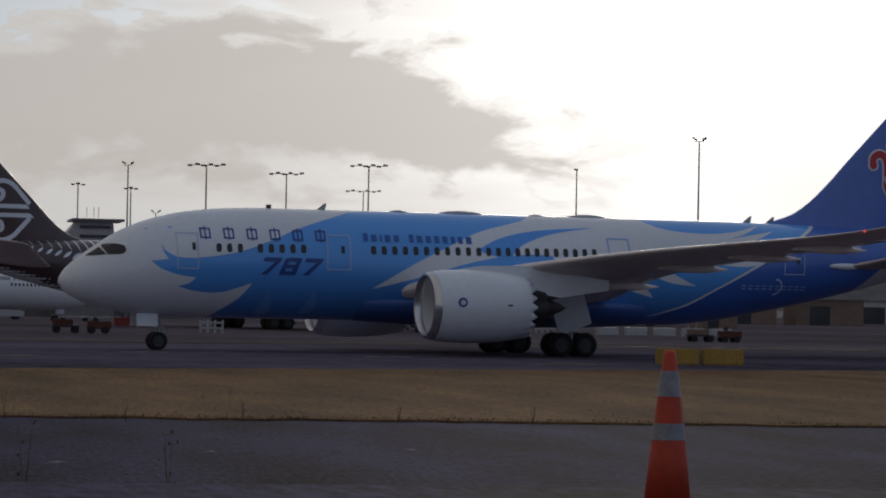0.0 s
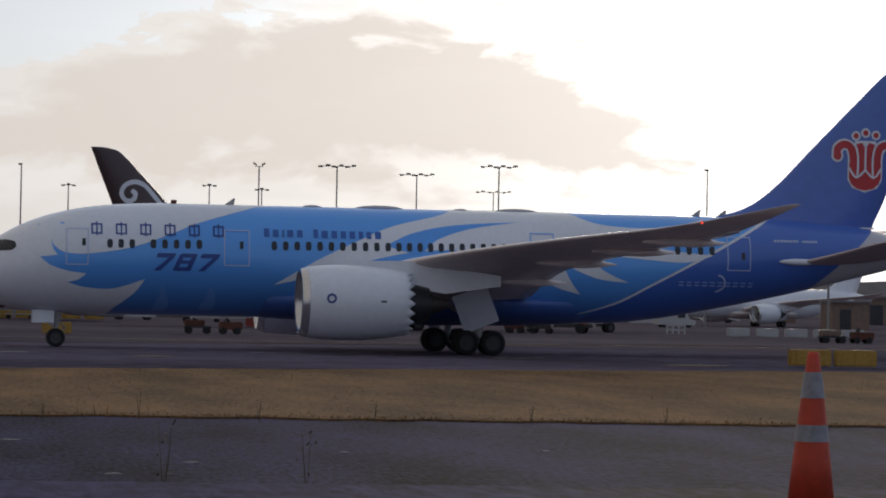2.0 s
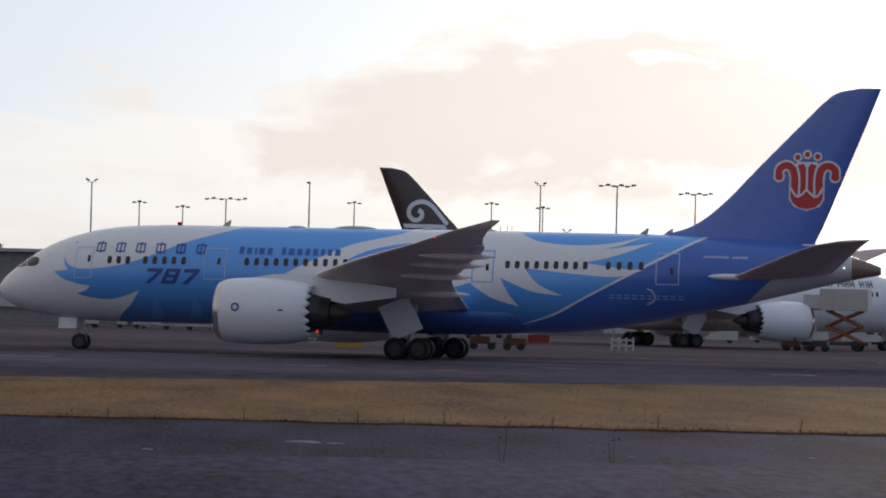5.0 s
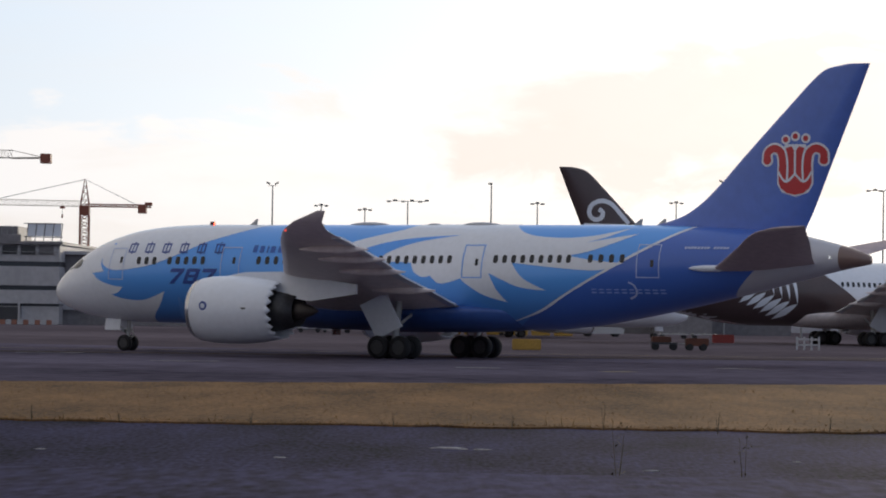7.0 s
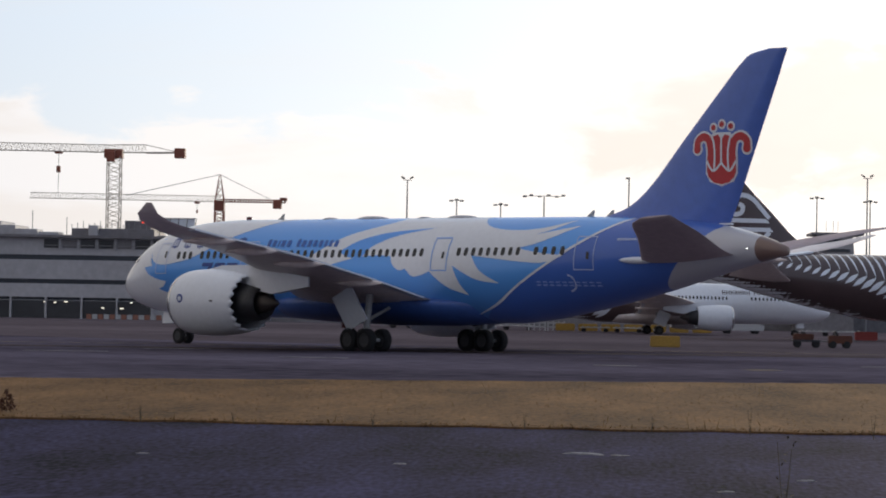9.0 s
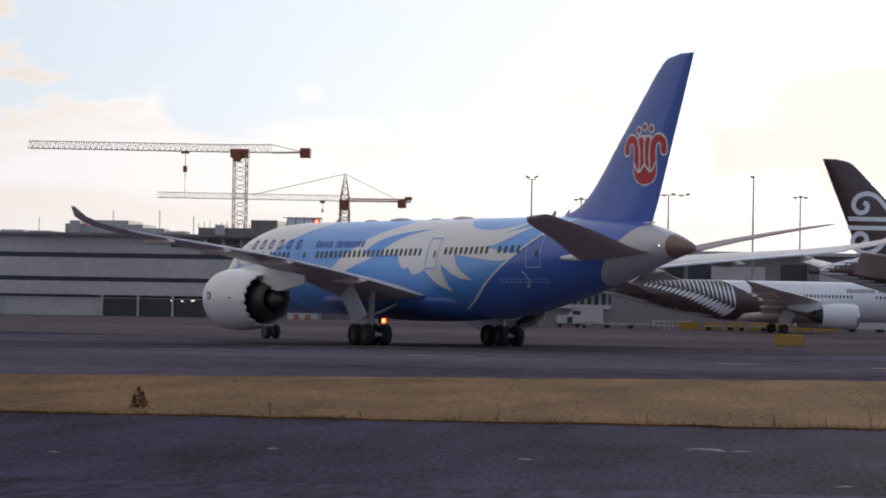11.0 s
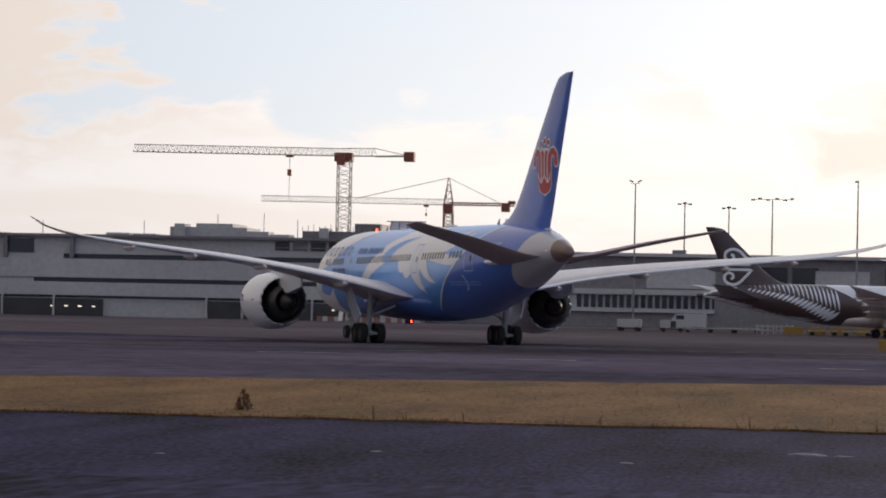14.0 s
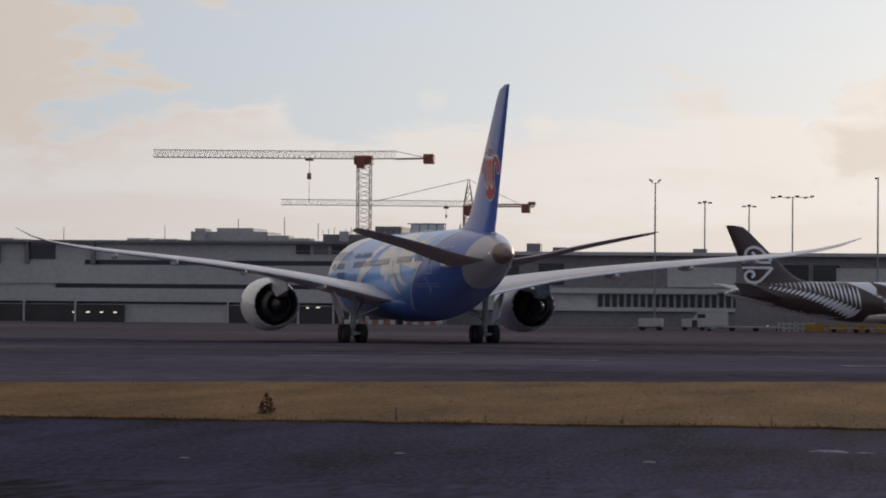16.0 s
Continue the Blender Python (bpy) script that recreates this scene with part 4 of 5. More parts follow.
# maker's roundel on the cowl
bm = bmesh.new()
bmesh.ops.create_cone(bm, cap_ends=True, segments=24, radius1=0.26, radius2=0.26, depth=0.06, matrix=Matrix.Translation((ORIGIN - 19.2, 9.75 + 1.965, 2.95)) @ Matrix.Rotation(radians(85), 4, "X"))
part("roundel", bm, M["darkblue"], jet)
bm = bmesh.new()
bmesh.ops.create_cone(bm, cap_ends=True, segments=24, radius1=0.15, radius2=0.15, depth=0.07, matrix=Matrix.Translation((ORIGIN - 19.2, 9.75 + 1.975, 2.95)) @ Matrix.Rotation(radians(85), 4, "X"))
part("roundel_centre", bm, M["white"], jet)
bm = bmesh.new()
box(bm, ORIGIN - 22.1, ORIGIN - 21.75, 9.75 + 1.88, 9.75 + 1.90, 2.78, 2.88)
part("cowl_vent", bm, M["darkmetal"], jet)


def disc(c, r):
    return [Vector((c[0] + math.cos(t) * r, c[1] + math.sin(t) * r)) for t in [2 * math.pi * i / 16 for i in range(16)]]


def flower():
    """The emblem: curling petals over a cup, with three stamens, in metres on the fin."""
    cx, bottom = 51.5, 9.62
    P = lambda *pts: [(cx + a, bottom + b) for a, b in pts]
    paths = []
    for m in (-1, 1):
        paths.append((P((m * 1.68, 2.1), (m * 1.66, 2.48), (m * 1.3, 2.72), (m * 0.9, 2.55), (m * 0.74, 2.0), (m * 0.74, 1.22)), 0.42))
        paths.append((P((m * 0.52, 2.8), (m * 0.3, 2.35), (m * 0.25, 1.22)), 0.25))
    dots = [(P((a, b))[0], 0.16) for a, b in ((-0.58, 3.22), (0.0, 3.4), (0.62, 3.28))]
    bulbs = [(P((m * 1.68, 2.05))[0], 0.24) for m in (-1, 1)]
    body = P((-1.06, 1.6), (-1.06, 0.7), (-0.78, 0.24), (0.0, -0.02), (0.78, 0.24), (1.06, 0.7), (1.06, 1.6), (0.9, 2.4), (0.6, 2.95), (-0.6, 2.95), (-0.9, 2.4))
    put = lambda name, sh, mat, off: af.panel(name, sh, mat, fin, where="fin", off=off)
    put("emblem_outline", body, M["white"], 0.02)
    for q, w in paths:
        put("emblem_outline", ribbon(q, w + 0.24), M["white"], 0.02)
    for c, r in dots + bulbs:
        put("emblem_outline", disc(c, r + 0.12), M["white"], 0.02)
    for q, w in paths[::2]:
        put("emblem", ribbon(q, w), M["red"], 0.045)
    for c, r in dots + bulbs:
        put("emblem", disc(c, r), M["red"], 0.045)
    put("emblem", P((-0.96, 1.6), (-0.97, 0.8), (-0.84, 0.48), (-0.5, 0.2), (0.0, 0.1), (0.5, 0.2), (0.84, 0.48), (0.97, 0.8), (0.96, 1.6), (0.84, 2.2), (0.62, 2.72), (0.22, 2.84), (0.0, 2.5), (-0.22, 2.84), (-0.62, 2.72), (-0.84, 2.2)), M["red"], 0.05)
    lines = [P((-0.98, 1.4), (-0.74, 1.0), (-0.5, 0.84), (-0.25, 1.02), (0.0, 1.28)), P((0.0, 1.28), (0.25, 1.02), (0.5, 0.84), (0.74, 1.0), (0.98, 1.4)), P((0.0, 1.28), (0.0, 1.9), (0.0, 2.55))]
    for m in (-1, 1):
        lines.append(P((m * 0.48, 0.84), (m * 0.44, 1.7), (m * 0.5, 2.3), (m * 0.66, 2.8)))
    for q in lines:
        put("emblem_line", ribbon(q, 0.12), M["white"], 0.065)


flower()


# ---------- parked airliners ----------
def koru(af, fin, s0, z0, r, mat):
    """Two pale curling bands on a dark fin, with two level bars between them."""
    curl = ((3.0, -1.0), (2.2, -0.1), (1.35, 0.8), (0.35, 1.12), (-0.6, 0.72), (-0.85, -0.1), (-0.35, -0.68), (0.3, -0.5), (0.42, 0.05), (0.05, 0.28))
    for flip, zc in ((1, z0), (-1, z0 - 3.3 * r)):
        af.panel("fin_emblem", ribbon([(s0 - u * r * 1.06, zc + flip * v * r) for u, v in curl], r * 0.44), mat, fin, where="fin")
    for dz, k0 in ((-1.25, 3.2), (-2.08, 3.6)):
        af.panel("fin_emblem", [(s0 - r * k0, z0 + r * (dz - 0.2)), (s0 + r * 1.35, z0 + r * (dz - 0.2)), (s0 + r * 1.4, z0 + r * (dz + 0.2)), (s0 - r * (k0 - 0.4), z0 + r * (dz + 0.2))], mat, fin, where="fin")


def fern(af, fus, p0, p1, n, size, mat):
    """A fern frond from the tail forward: slim upright leaves above the stem, broad raked ones below."""
    a, b = Vector(p0), Vector(p1)
    d = (b - a).normalized()
    up = Vector((-d.y, d.x))
    if up.y < 0:
        up = -up
    for i in range(n):
        t = i / (n - 1)
        c = a.lerp(b, t) + up * math.sin(t * math.pi) * size * 0.22
        L = size * (0.3 + 0.8 * t)
        for sd in (1, -1):
            tip = c + (Vector((0.18, 1.0)) if sd > 0 else Vector((0.85, -0.55))) * L * (1.25 if sd > 0 else 0.95)
            n2 = (tip - c).normalized()
            q = Vector((-n2.y, n2.x)) * L * (0.06 if sd > 0 else 0.12)
            af.panel("fern_leaf", outline([tuple(c), tuple(c.lerp(tip, 0.25) + q * 0.7), tuple(c.lerp(tip, 0.6) + q), tuple(tip)], [tuple(tip), tuple(c.lerp(tip, 0.6) - q), tuple(c.lerp(tip, 0.25) - q * 0.7), tuple(c)]), mat, fus, off=0.035, grid=(0.8, 0.4), only=-1)


def parked(label, k, plug, wy, pose_m, trucks, ch, edge, dark=True):
    root = thing("airliner", label, "airplane", m=pose_m)
    a = Airframe(root, k, plug, wy, 0.925 if k == 1.0 else 0.95)
    f = a.fuselage(M["white"])
    a.wings(M["wing"], tail=M["black"] if dark and k < 0.9 else M["wing"])
    fn = a.fin(M["black"] if dark else M["white"])
    a.engines(M["white"], ch)
    a.gear(trucks)
    s = a.st
    # black rear body with a curved front edge
    if not dark:
        return root
    e0, e1 = edge
    a.panel("black_tail_paint", outline([(e0, 8.2), (e0 - (e0 - e1) * 0.3, 6.6), (e0 - (e0 - e1) * 0.6, 4.9), (e1 + 0.9, 3.1), (e1 - 1, 1.5)], [(e1 - 1, 1.5), (s(57), 1.5)], [(s(57), 1.5), (s(57), 8.2)], [(s(57), 8.2), (e0, 8.2)]), M["black"], f)
    koru(a, fn, s(51.9), 12.15, 0.98, M["white"])
    fern(a, f, (s(48.8), 7.3), (35.3, 3.9), 20, 2.6, M["white"])
    a.windows([(8.25, 13.2, 9, 5.7, 5.74), (17.2, 30.5, 24, 5.76, 5.86), (33.7, 37.0, 6, 5.9, 5.92)], M["glass"])
    for q in ([(1.28, 5.13), (2.0, 5.62), (2.25, 5.2)], [(2.32, 5.2), (2.15, 5.72), (3.15, 5.75), (3.2, 5.35)]):
        a.panel("cockpit_window", [(s(p[0]), p[1]) for p in q], M["glass"], f, off=0.03, grid=(0.3, 0.15))
    x = s(8.6)
    for i, w in enumerate((0.5, 0.2, 0.5, 0, 0.55, 0.45, 0.7, 0, 0.5, 0.45, 0.5, 0.4, 0.5, 0.55, 0.5)):
        if w:
            a.rect("lettering", x, x + 0.13, 6.35, 7.0, M["black"], parent=f)
            if w > 0.3:
                a.rect("lettering", x + w - 0.14, x + w, 6.35, 7.0, M["black"], parent=f)
                a.rect("lettering", x, x + w, 6.62, 6.72, M["black"], parent=f)
        x += (w + 0.16) if w else 0.5
    return root


parked("white widebody airliner with black fern-painted tail parked on the apron", 1.0, 3.05, 1.0, pose(34.9, 298.0, 0, 0, 0, 22.0), True, 0.34, (34.5, 26.5))
parked("white narrowbody airliner with black fern-painted tail parked at a stand", 0.675, 0.0, 0.88, pose(2.9, 328.0, 0, 0, 0, 12.0), False, 0.0, (37.6, 26.5))
parked("white narrowbody airliner parked far across the apron", 0.675, 0.0, 0.88, pose(105.0, 430.0, 0, 0, 0, 205.0), False, 0.0, (0, 0), dark=False)


# ---------- terminal ----------
def slab(name, x0, x1, y0, y1, z0, z1, mat, parent, bevel=0.0, label=""):
    bm = bmesh.new()
    box(bm, x0, x1, y0, y1, z0, z1)
    if bevel:
        bmesh.ops.bevel(bm, geom=bm.edges[:], offset=bevel, segments=1, affect="EDGES")
    return part(name, bm, mat, parent, label)


def terminal_main():
    t = thing("terminal_building", "long grey clad terminal building with dark strip windows", "building")
    y = 404.0
    # storeys as bands: lower wall, strip, upper walls
    slab("wall", -190, -56, y, y + 40, 0, 2.4, M["cladding"], t)
    slab("strip_window", -190, -56, y + 0.5, y + 40, 2.4, 2.75, M["glass"], t)
    slab("wall", -190, -56, y - 0.6, y + 40, 2.75, 4.5, M["cladding"], t)
    slab("strip_window", -108, -56, y + 0.4, y + 40, 4.5, 5.1, M["glass"], t)
    slab("wall", -190, -108, y, y + 40, 4.5, 5.1, M["cladding"], t)
    slab("wall", -190, -56, y - 0.3, y + 40, 5.1, 7.6, M["cladding"], t)
    slab("strip_window", -104, -56, y + 0.5, y + 40, 7.6, 8.25, M["glass"], t)
    slab("wall", -190, -104, y, y + 40, 7.6, 8.25, M["cladding"], t)
    slab("wall", -190, -56, y, y + 40, 8.25, 10.5, M["cladding"], t)
    slab("roof", -191, -55.5, y - 0.9, y + 41, 10.5, 10.85, M["cladding_dark"], t)
    for x in (-150, -135, -116, -112, -103):
        slab("pier", x, x + 0.5, y - 0.75, y, 7.7, 10.5, M["cladding_dark"], t)
    # solid dark slabs imitate the shade in the gallery behind its posts
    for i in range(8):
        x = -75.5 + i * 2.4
        slab("gallery_shade", x, x + 1.9, y - 0.1, y + 0.2, 9.15, 10.3, M["cladding_dark"] if i % 3 == 1 else M["darkmetal"], t)
        slab("gallery_post", x + 2.05, x + 2.25, y - 0.3, y, 9.0, 10.5, M["cladding"], t)
    slab("gallery_rail", -75.6, -56.2, y - 0.42, y - 0.34, 9.45, 9.53, M["steel"], t)
    for x0, x1 in ((-111.5, -108.0), (-128, -122), (-145, -139)):
        slab("window", x0, x1, y - 0.12, y + 0.2, 8.3, 10.2, M["glass"], t)
    # undercroft bays: flat dark slabs stand in for the shade inside them
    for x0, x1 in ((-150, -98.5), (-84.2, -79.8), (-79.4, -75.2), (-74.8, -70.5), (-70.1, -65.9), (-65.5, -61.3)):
        slab("bay_shade", x0, x1, y - 0.75, y + 0.1, 0.05, 2.3, M["darkmetal"], t, label="dark slab for the shaded inside of a loading bay")
    for x in (-136, -124, -112, -105, -84.4, -79.6, -75.0, -70.3, -65.7, -61.1):
        slab("column", x - 0.12, x + 0.12, y - 0.95, y - 0.5, 0, 2.75, M["cladding"], t)
    for x, z, w in ((-105.2, 1.2, 0.42), (-103.3, 1.22, 0.5), (-101.45, 1.22, 0.5), (-99.6, 1.22, 0.42), (-75.1, 2.05, 0.4), (-73.75, 2.0, 0.3), (-72.35, 2.08, 0.5), (-67.5, 1.36, 0.35), (-65.05, 1.33, 0.5), (-63.8, 2.1, 0.3)):
        slab("bay_lamp", x - w / 2, x + w / 2, y - 0.85, y - 0.75, z, z + 0.16, M["bay_lamp"], t, label="lit lamp inside the loading bay")
    # rooftop plant
    for x0, x1, z, d in ((-91, -80.5, 12.2, 6.0), (-87.5, -82.5, 12.7, 6.3), (-96, -93, 11.2, 6.0), (-73, -62, 11.9, 6.0), (-66, -62.5, 13.0, 6.3), (-118, -115.5, 11.2, 6.0)):
        slab("plant_room", x0, x1, y + d, y + d + 9.7, 10.8, z, M["cladding"] if x0 < -75 else M["cladding_dark"], t, 0.05)
    for x0, x1, z in ((-99.5, -96.4, 11.25), (-80.3, -77.4, 11.7), (-77.2, -74.6, 11.35), (-70.6, -69.4, 12.3), (-90.2, -88.8, 12.6)):
        slab("roof_unit", x0, x1, y + 5, y + 9, 10.8, z, M["cladding"], t, 0.06)
    for i in range(15):
        bm = bmesh.new()
        tube(bm, (-73 + i * 0.76, y + 6.2, 11.85), (-73 + i * 0.76, y + 6.2, 12.45 + 0.2 * (i * 7 % 3)), 0.045, 5)
        part("rail_post", bm, M["steel"], t)
    for i in range(5):
        bm = bmesh.new()
        tube(bm, (-61.5 + i * 1.15, y + 7, 10.85), (-61.2 + i * 1.15, y + 7, 13.4), 0.06, 6)
        part("screen_post", bm, M["cladding_dark"], t)
    for z in (11.0, 11.6, 13.4):
        bm = bmesh.new()
        tube(bm, (-61.8, y + 7, z), (-56.6, y + 7, z), 0.07, 6)
        part("screen_rail", bm, M["cladding_dark"], t)
    slab("screen_panel", -61.3, -56.8, y + 7.12, y + 7.3, 11.7, 13.35, M["white"], t)
    for x, h in ((-84.9, 2.4), (-95, 1.4), (-78.6, 2.6), (-109, 1.2), (-74, 1.8)):
        bm = bmesh.new()
        tube(bm, (x, y + 8, 10.8), (x, y + 8, 11.6 + h), 0.05, 6)
        part("roof_mast", bm, M["steel"], t)


def terminal_pier():
    t = thing("terminal_pier", "low grey airport pier with a row of dark windows", "building")
    y = 408.0
    slab("wall", -56, 40, y, y + 30, 0, 2.0, M["cladding_dark"], t)
    slab("wall", -56, -18, y - 0.6, y + 30, 2.0, 2.5, M["cladding"], t)
    slab("wall", -56, -18, y - 0.3, y + 30, 4.3, 5.0, M["cladding"], t)
    slab("wall_recess", -56, -18, y + 0.4, y + 30, 2.5, 4.3, M["cladding"], t)
    slab("wall", -18, 40, y, y + 30, 2.0, 5.0, M["cladding_dark"], t)
    slab("wall", -56, 40, y + 1.5, y + 30, 5.0, 9.3, M["cladding_dark"], t)
    slab("roof", -57, 42, y + 0.6, y + 31, 9.3, 9.75, M["cladding"], t)
    me = None
    for i in range(20):
        x = -36.0 + i * 0.95 * 0.98
        if me is None:
            bm = bmesh.new()
            box(bm, 0, 0.6, y + 0.2, y + 0.42, 2.55, 4.2)
            ob = part("window", bm, M["glass"], t)
            me = ob.data
        else:
            ob = part("window", me, M["glass"], t)
        ob.location.x = x
    for x0, x1 in ((-27, -18), (-5, 2), (9, 16)):
        slab("pale_panel", x0, x1, y + 1.3, y + 2, 5.2, 7.8, M["cladding"], t)
    for x in (-50, -44, -12, -8, 4, 20):
        slab("window_band", x, x + 3.4, y + 1.35, y + 2, 5.4, 8.2, M["glass"], t)
    for x, z in ((-46, 10.9), (-42.5, 10.4), (-16, 10.2), (-23.9, 10.3)):
        slab("roof_unit", x, x + 1.8, y + 5, y + 8, 9.7, z, M["cladding_dark"], t, 0.05)


terminal_main()
terminal_pier()


# ---------- cranes ----------
def lattice(bm, a, b, w, n, r, tri=False):
    """A lattice boom from a to b."""
    a, b = Vector(a), Vector(b)
    d = (b - a).normalized()
    up = Vector((0, 0, 1)) if abs(d.z) < 0.9 else Vector((0, 1, 0))
    sd = d.cross(up).normalized()
    up = sd.cross(d).normalized()
    cs = [sd * w / 2, -sd * w / 2, sd * 0 + up * w] if tri else [(sd + up) * w / 2, (sd - up) * w / 2, (-sd - up) * w / 2, (-sd + up) * w / 2]
    for c in cs:
        tube(bm, a + c, b + c, r, 5)
    L = (b - a).length
    for i in range(n):
        p, q = a + d * L * i / n, a + d * L * (i + 1) / n
        m = (p + q) / 2
        for k in range(len(cs)):
            c0, c1 = cs[k], cs[(k + 1) % len(cs)]
            tube(bm, p + c0, m + c1, r * 0.55, 4)
            tube(bm, m + c1, q + c0, r * 0.55, 4)


def crane_flat():
    c = thing("tower_crane", "pale flat-top tower crane behind the terminal roof", "crane")
    x, y, z = -79.0, 480.0, 25.2
    bm = bmesh.new()
    lattice(bm, (x, y, 0), (x, y, z - 0.6), 2.0, 18, 0.085)
    part("mast", bm, M["crane"], c)
    bm = bmesh.new()
    lattice(bm, (x, y, z), (x - 33.6, y, z + 0.25), 1.15, 40, 0.07, tri=True)
    part("jib", bm, M["crane"], c)
    bm = bmesh.new()
    lattice(bm, (x, y, z), (x + 5.0, y, z + 0.05), 1.2, 5, 0.07, tri=True)
    for sd in (-0.6, 0.6):
        tube(bm, (x + 4.9, y + sd, z), (x + 9.5, y + sd, z + 0.1), 0.14, 6)
    tube(bm, (x + 5, y, z + 1.2), (x + 9.3, y, z + 0.3), 0.06, 5)
    part("counter_jib", bm, M["crane"], c)
    slab("counterweight", x + 9.4, x + 11.0, y - 1, y + 1, z - 0.75, z + 0.75, M["crane_red"], c, 0.08)
    slab("slewing_unit", x - 1.5, x + 1.3, y - 1, y + 1, z - 0.9, z + 0.5, M["crane_red"], c, 0.08)
    slab("cab", x - 0.9, x + 0.3, y - 2.2, y - 1.0, z - 1.5, z + 0.1, M["crane_red"], c, 0.08)
    bm = bmesh.new()
    tube(bm, (x - 8.7, y, z), (x - 8.7, y, z - 7.0), 0.045, 5)
    part("hoist_rope", bm, M["steel"], c)
    slab("hook_block", x - 9.0, x - 8.4, y - 0.3, y + 0.3, z - 3.2, z - 2.2, M["crane_red"], c, 0.05)
    slab("trolley", x - 9.3, x - 8.1, y - 0.5, y + 0.5, z - 0.3, z, M["crane_red"], c, 0.05)


def crane_hammer():
    c = thing("tower_crane", "distant hammerhead tower crane with red counter jib", "crane")
    x, y, z = -73.0, 560.0, 20.3
    bm = bmesh.new()
    lattice(bm, (x, y, 0), (x, y, z), 1.6, 16, 0.12)
    for a in (-0.8, 0.8):
        for b in (-0.8, 0.8):
            tube(bm, (x + a, y + b, z), (x + a * 0.12, y + b * 0.12, z + 4.9), 0.09, 5, 0.06)
    for q in (0.25, 0.5, 0.75):
        w = 0.8 * (1 - 0.88 * q)
        tube(bm, (x - w, y - w, z + 4.9 * q), (x + w, y + w, z + 4.9 * q), 0.06, 5)
        tube(bm, (x - w, y - w, z + 4.9 * (q - 0.25)), (x + w * 0.8, y - w, z + 4.9 * q), 0.06, 5)
    part("mast", bm, M["crane_red"], c)
    bm = bmesh.new()
    lattice(bm, (x, y, z), (x - 34.4, y, z + 0.2), 1.0, 36, 0.06, tri=True)
    part("jib", bm, M["crane"], c)
    bm = bmesh.new()
    lattice(bm, (x, y, z), (x + 12.0, y, z), 0.45, 12, 0.11, tri=True)
    part("counter_jib", bm, M["crane_red"], c)
    slab("counterweight", x + 9.7, x + 11.2, y - 0.9, y + 0.9, z - 1.1, z + 0.35, M["crane_red"], c, 0.08)
    slab("slewing_unit", x - 0.9, x + 0.9, y - 0.9, y + 0.9, z - 1.6, z + 0.2, M["crane_red"], c, 0.08)
    slab("winch", x + 10.9, x + 12.2, y - 0.6, y + 0.6, z + 0.3, z + 0.9, M["crane_red"], c, 0.05)
    slab("trolley", x - 4.5, x - 3.6, y - 0.4, y + 0.4, z - 0.4, z + 0.1, M["crane_red"], c, 0.05)
    slab("hook_block", x - 4.2, x - 3.9, y - 0.2, y + 0.2, z - 2.1, z - 1.5, M["crane_red"], c, 0.03)
    for nm, p, q, r in (("tie_bar", (x, y, z + 4.9), (x - 17, y, z + 0.9), 0.06), ("tie_bar", (x, y, z + 4.9), (x + 9.5, y, z + 0.4), 0.05), ("hoist_rope", (x - 4.05, y, z), (x - 4.05, y, z - 1.8), 0.04)):
        bm = bmesh.new()
        tube(bm, p, q, r, 5)
        part(nm, bm, M["steel"], c)


crane_flat()
crane_hammer()


# ---------- floodlight masts ----------
def mast(x, y, h, kind, label):
    t = thing("floodlight_mast", label, "light mast", "floodlight masts on the apron", m=pose(x, y, 0))
    bm = bmesh.new()
    tube(bm, (0, 0, 0), (0, 0, h), 0.15, 10, 0.08)
    part("pole", bm, M["steel"], t)
    heads = {"wide": (-2.0, -1.1, -0.4, 0.5, 1.2, 2.0), "cross": (-0.75, 0.0, 0.75), "pair": (-0.55, 0.55), "single": (-0.15,), "bar": (-2.6, -1.7, -0.6, 0.6, 1.7, 2.6)}[kind]
    bm = bmesh.new()
    tube(bm, (min(heads), 0, h), (max(heads) + 0.01, 0, h), 0.045, 6)
    if kind in ("wide", "cross"):
        tube(bm, (0, -1.0, h - 0.1), (0, 1.0, h - 0.1), 0.07, 6)
    part("crossarm", bm, M["steel"], t)
    for i, a in enumerate(heads):
        bm = bmesh.new()
        up = 0.3 if kind == "pair" else (0.12 if i % 2 else -0.05)
        box(bm, -0.26, 0.26, -0.2, 0.2, -0.06, 0.06, Matrix.Translation((a, -0.1, h + up)) @ Matrix.Rotation(0.35, 4, "X") @ Matrix.Rotation(0.5 if kind == "pair" and a < 0 else -0.5 if kind == "pair" else 0, 4, "Y"))
        part("floodlight", bm, M["darkmetal"], t)


for x, y, h, kd in ((-28.0, 400, 18.5, "pair"), (-23.8, 440, 17.3, "cross"), (-17.6, 440, 16.8, "cross"), (-11.0, 420, 17.4, "bar"), (0.3, 400, 19.2, "single"), (6.9, 440, 18.0, "cross"),
                    (26.6, 440, 18.4, "cross"), (30.5, 400, 19.6, "pair"), (34.0, 440, 18.0, "cross"), (37.5, 370, 18.6, "wide"), (50.9, 400, 19.0, "wide"), (57.0, 370, 19.0, "wide"),
                    (76.2, 500, 20.5, "bar"), (89.2, 400, 20.6, "single"), (87.2, 330, 20.9, "pair"), (42.7, 500, 16.2, "pair")):
    mast(x, y, h, kd, {"wide": "tall steel floodlight mast with a wide lamp frame", "cross": "steel floodlight mast with a round lamp ring", "pair": "slim steel mast with two angled floodlights",
                       "single": "slim steel mast with a single lamp", "bar": "steel floodlight mast with a long lamp bar"}[kd])


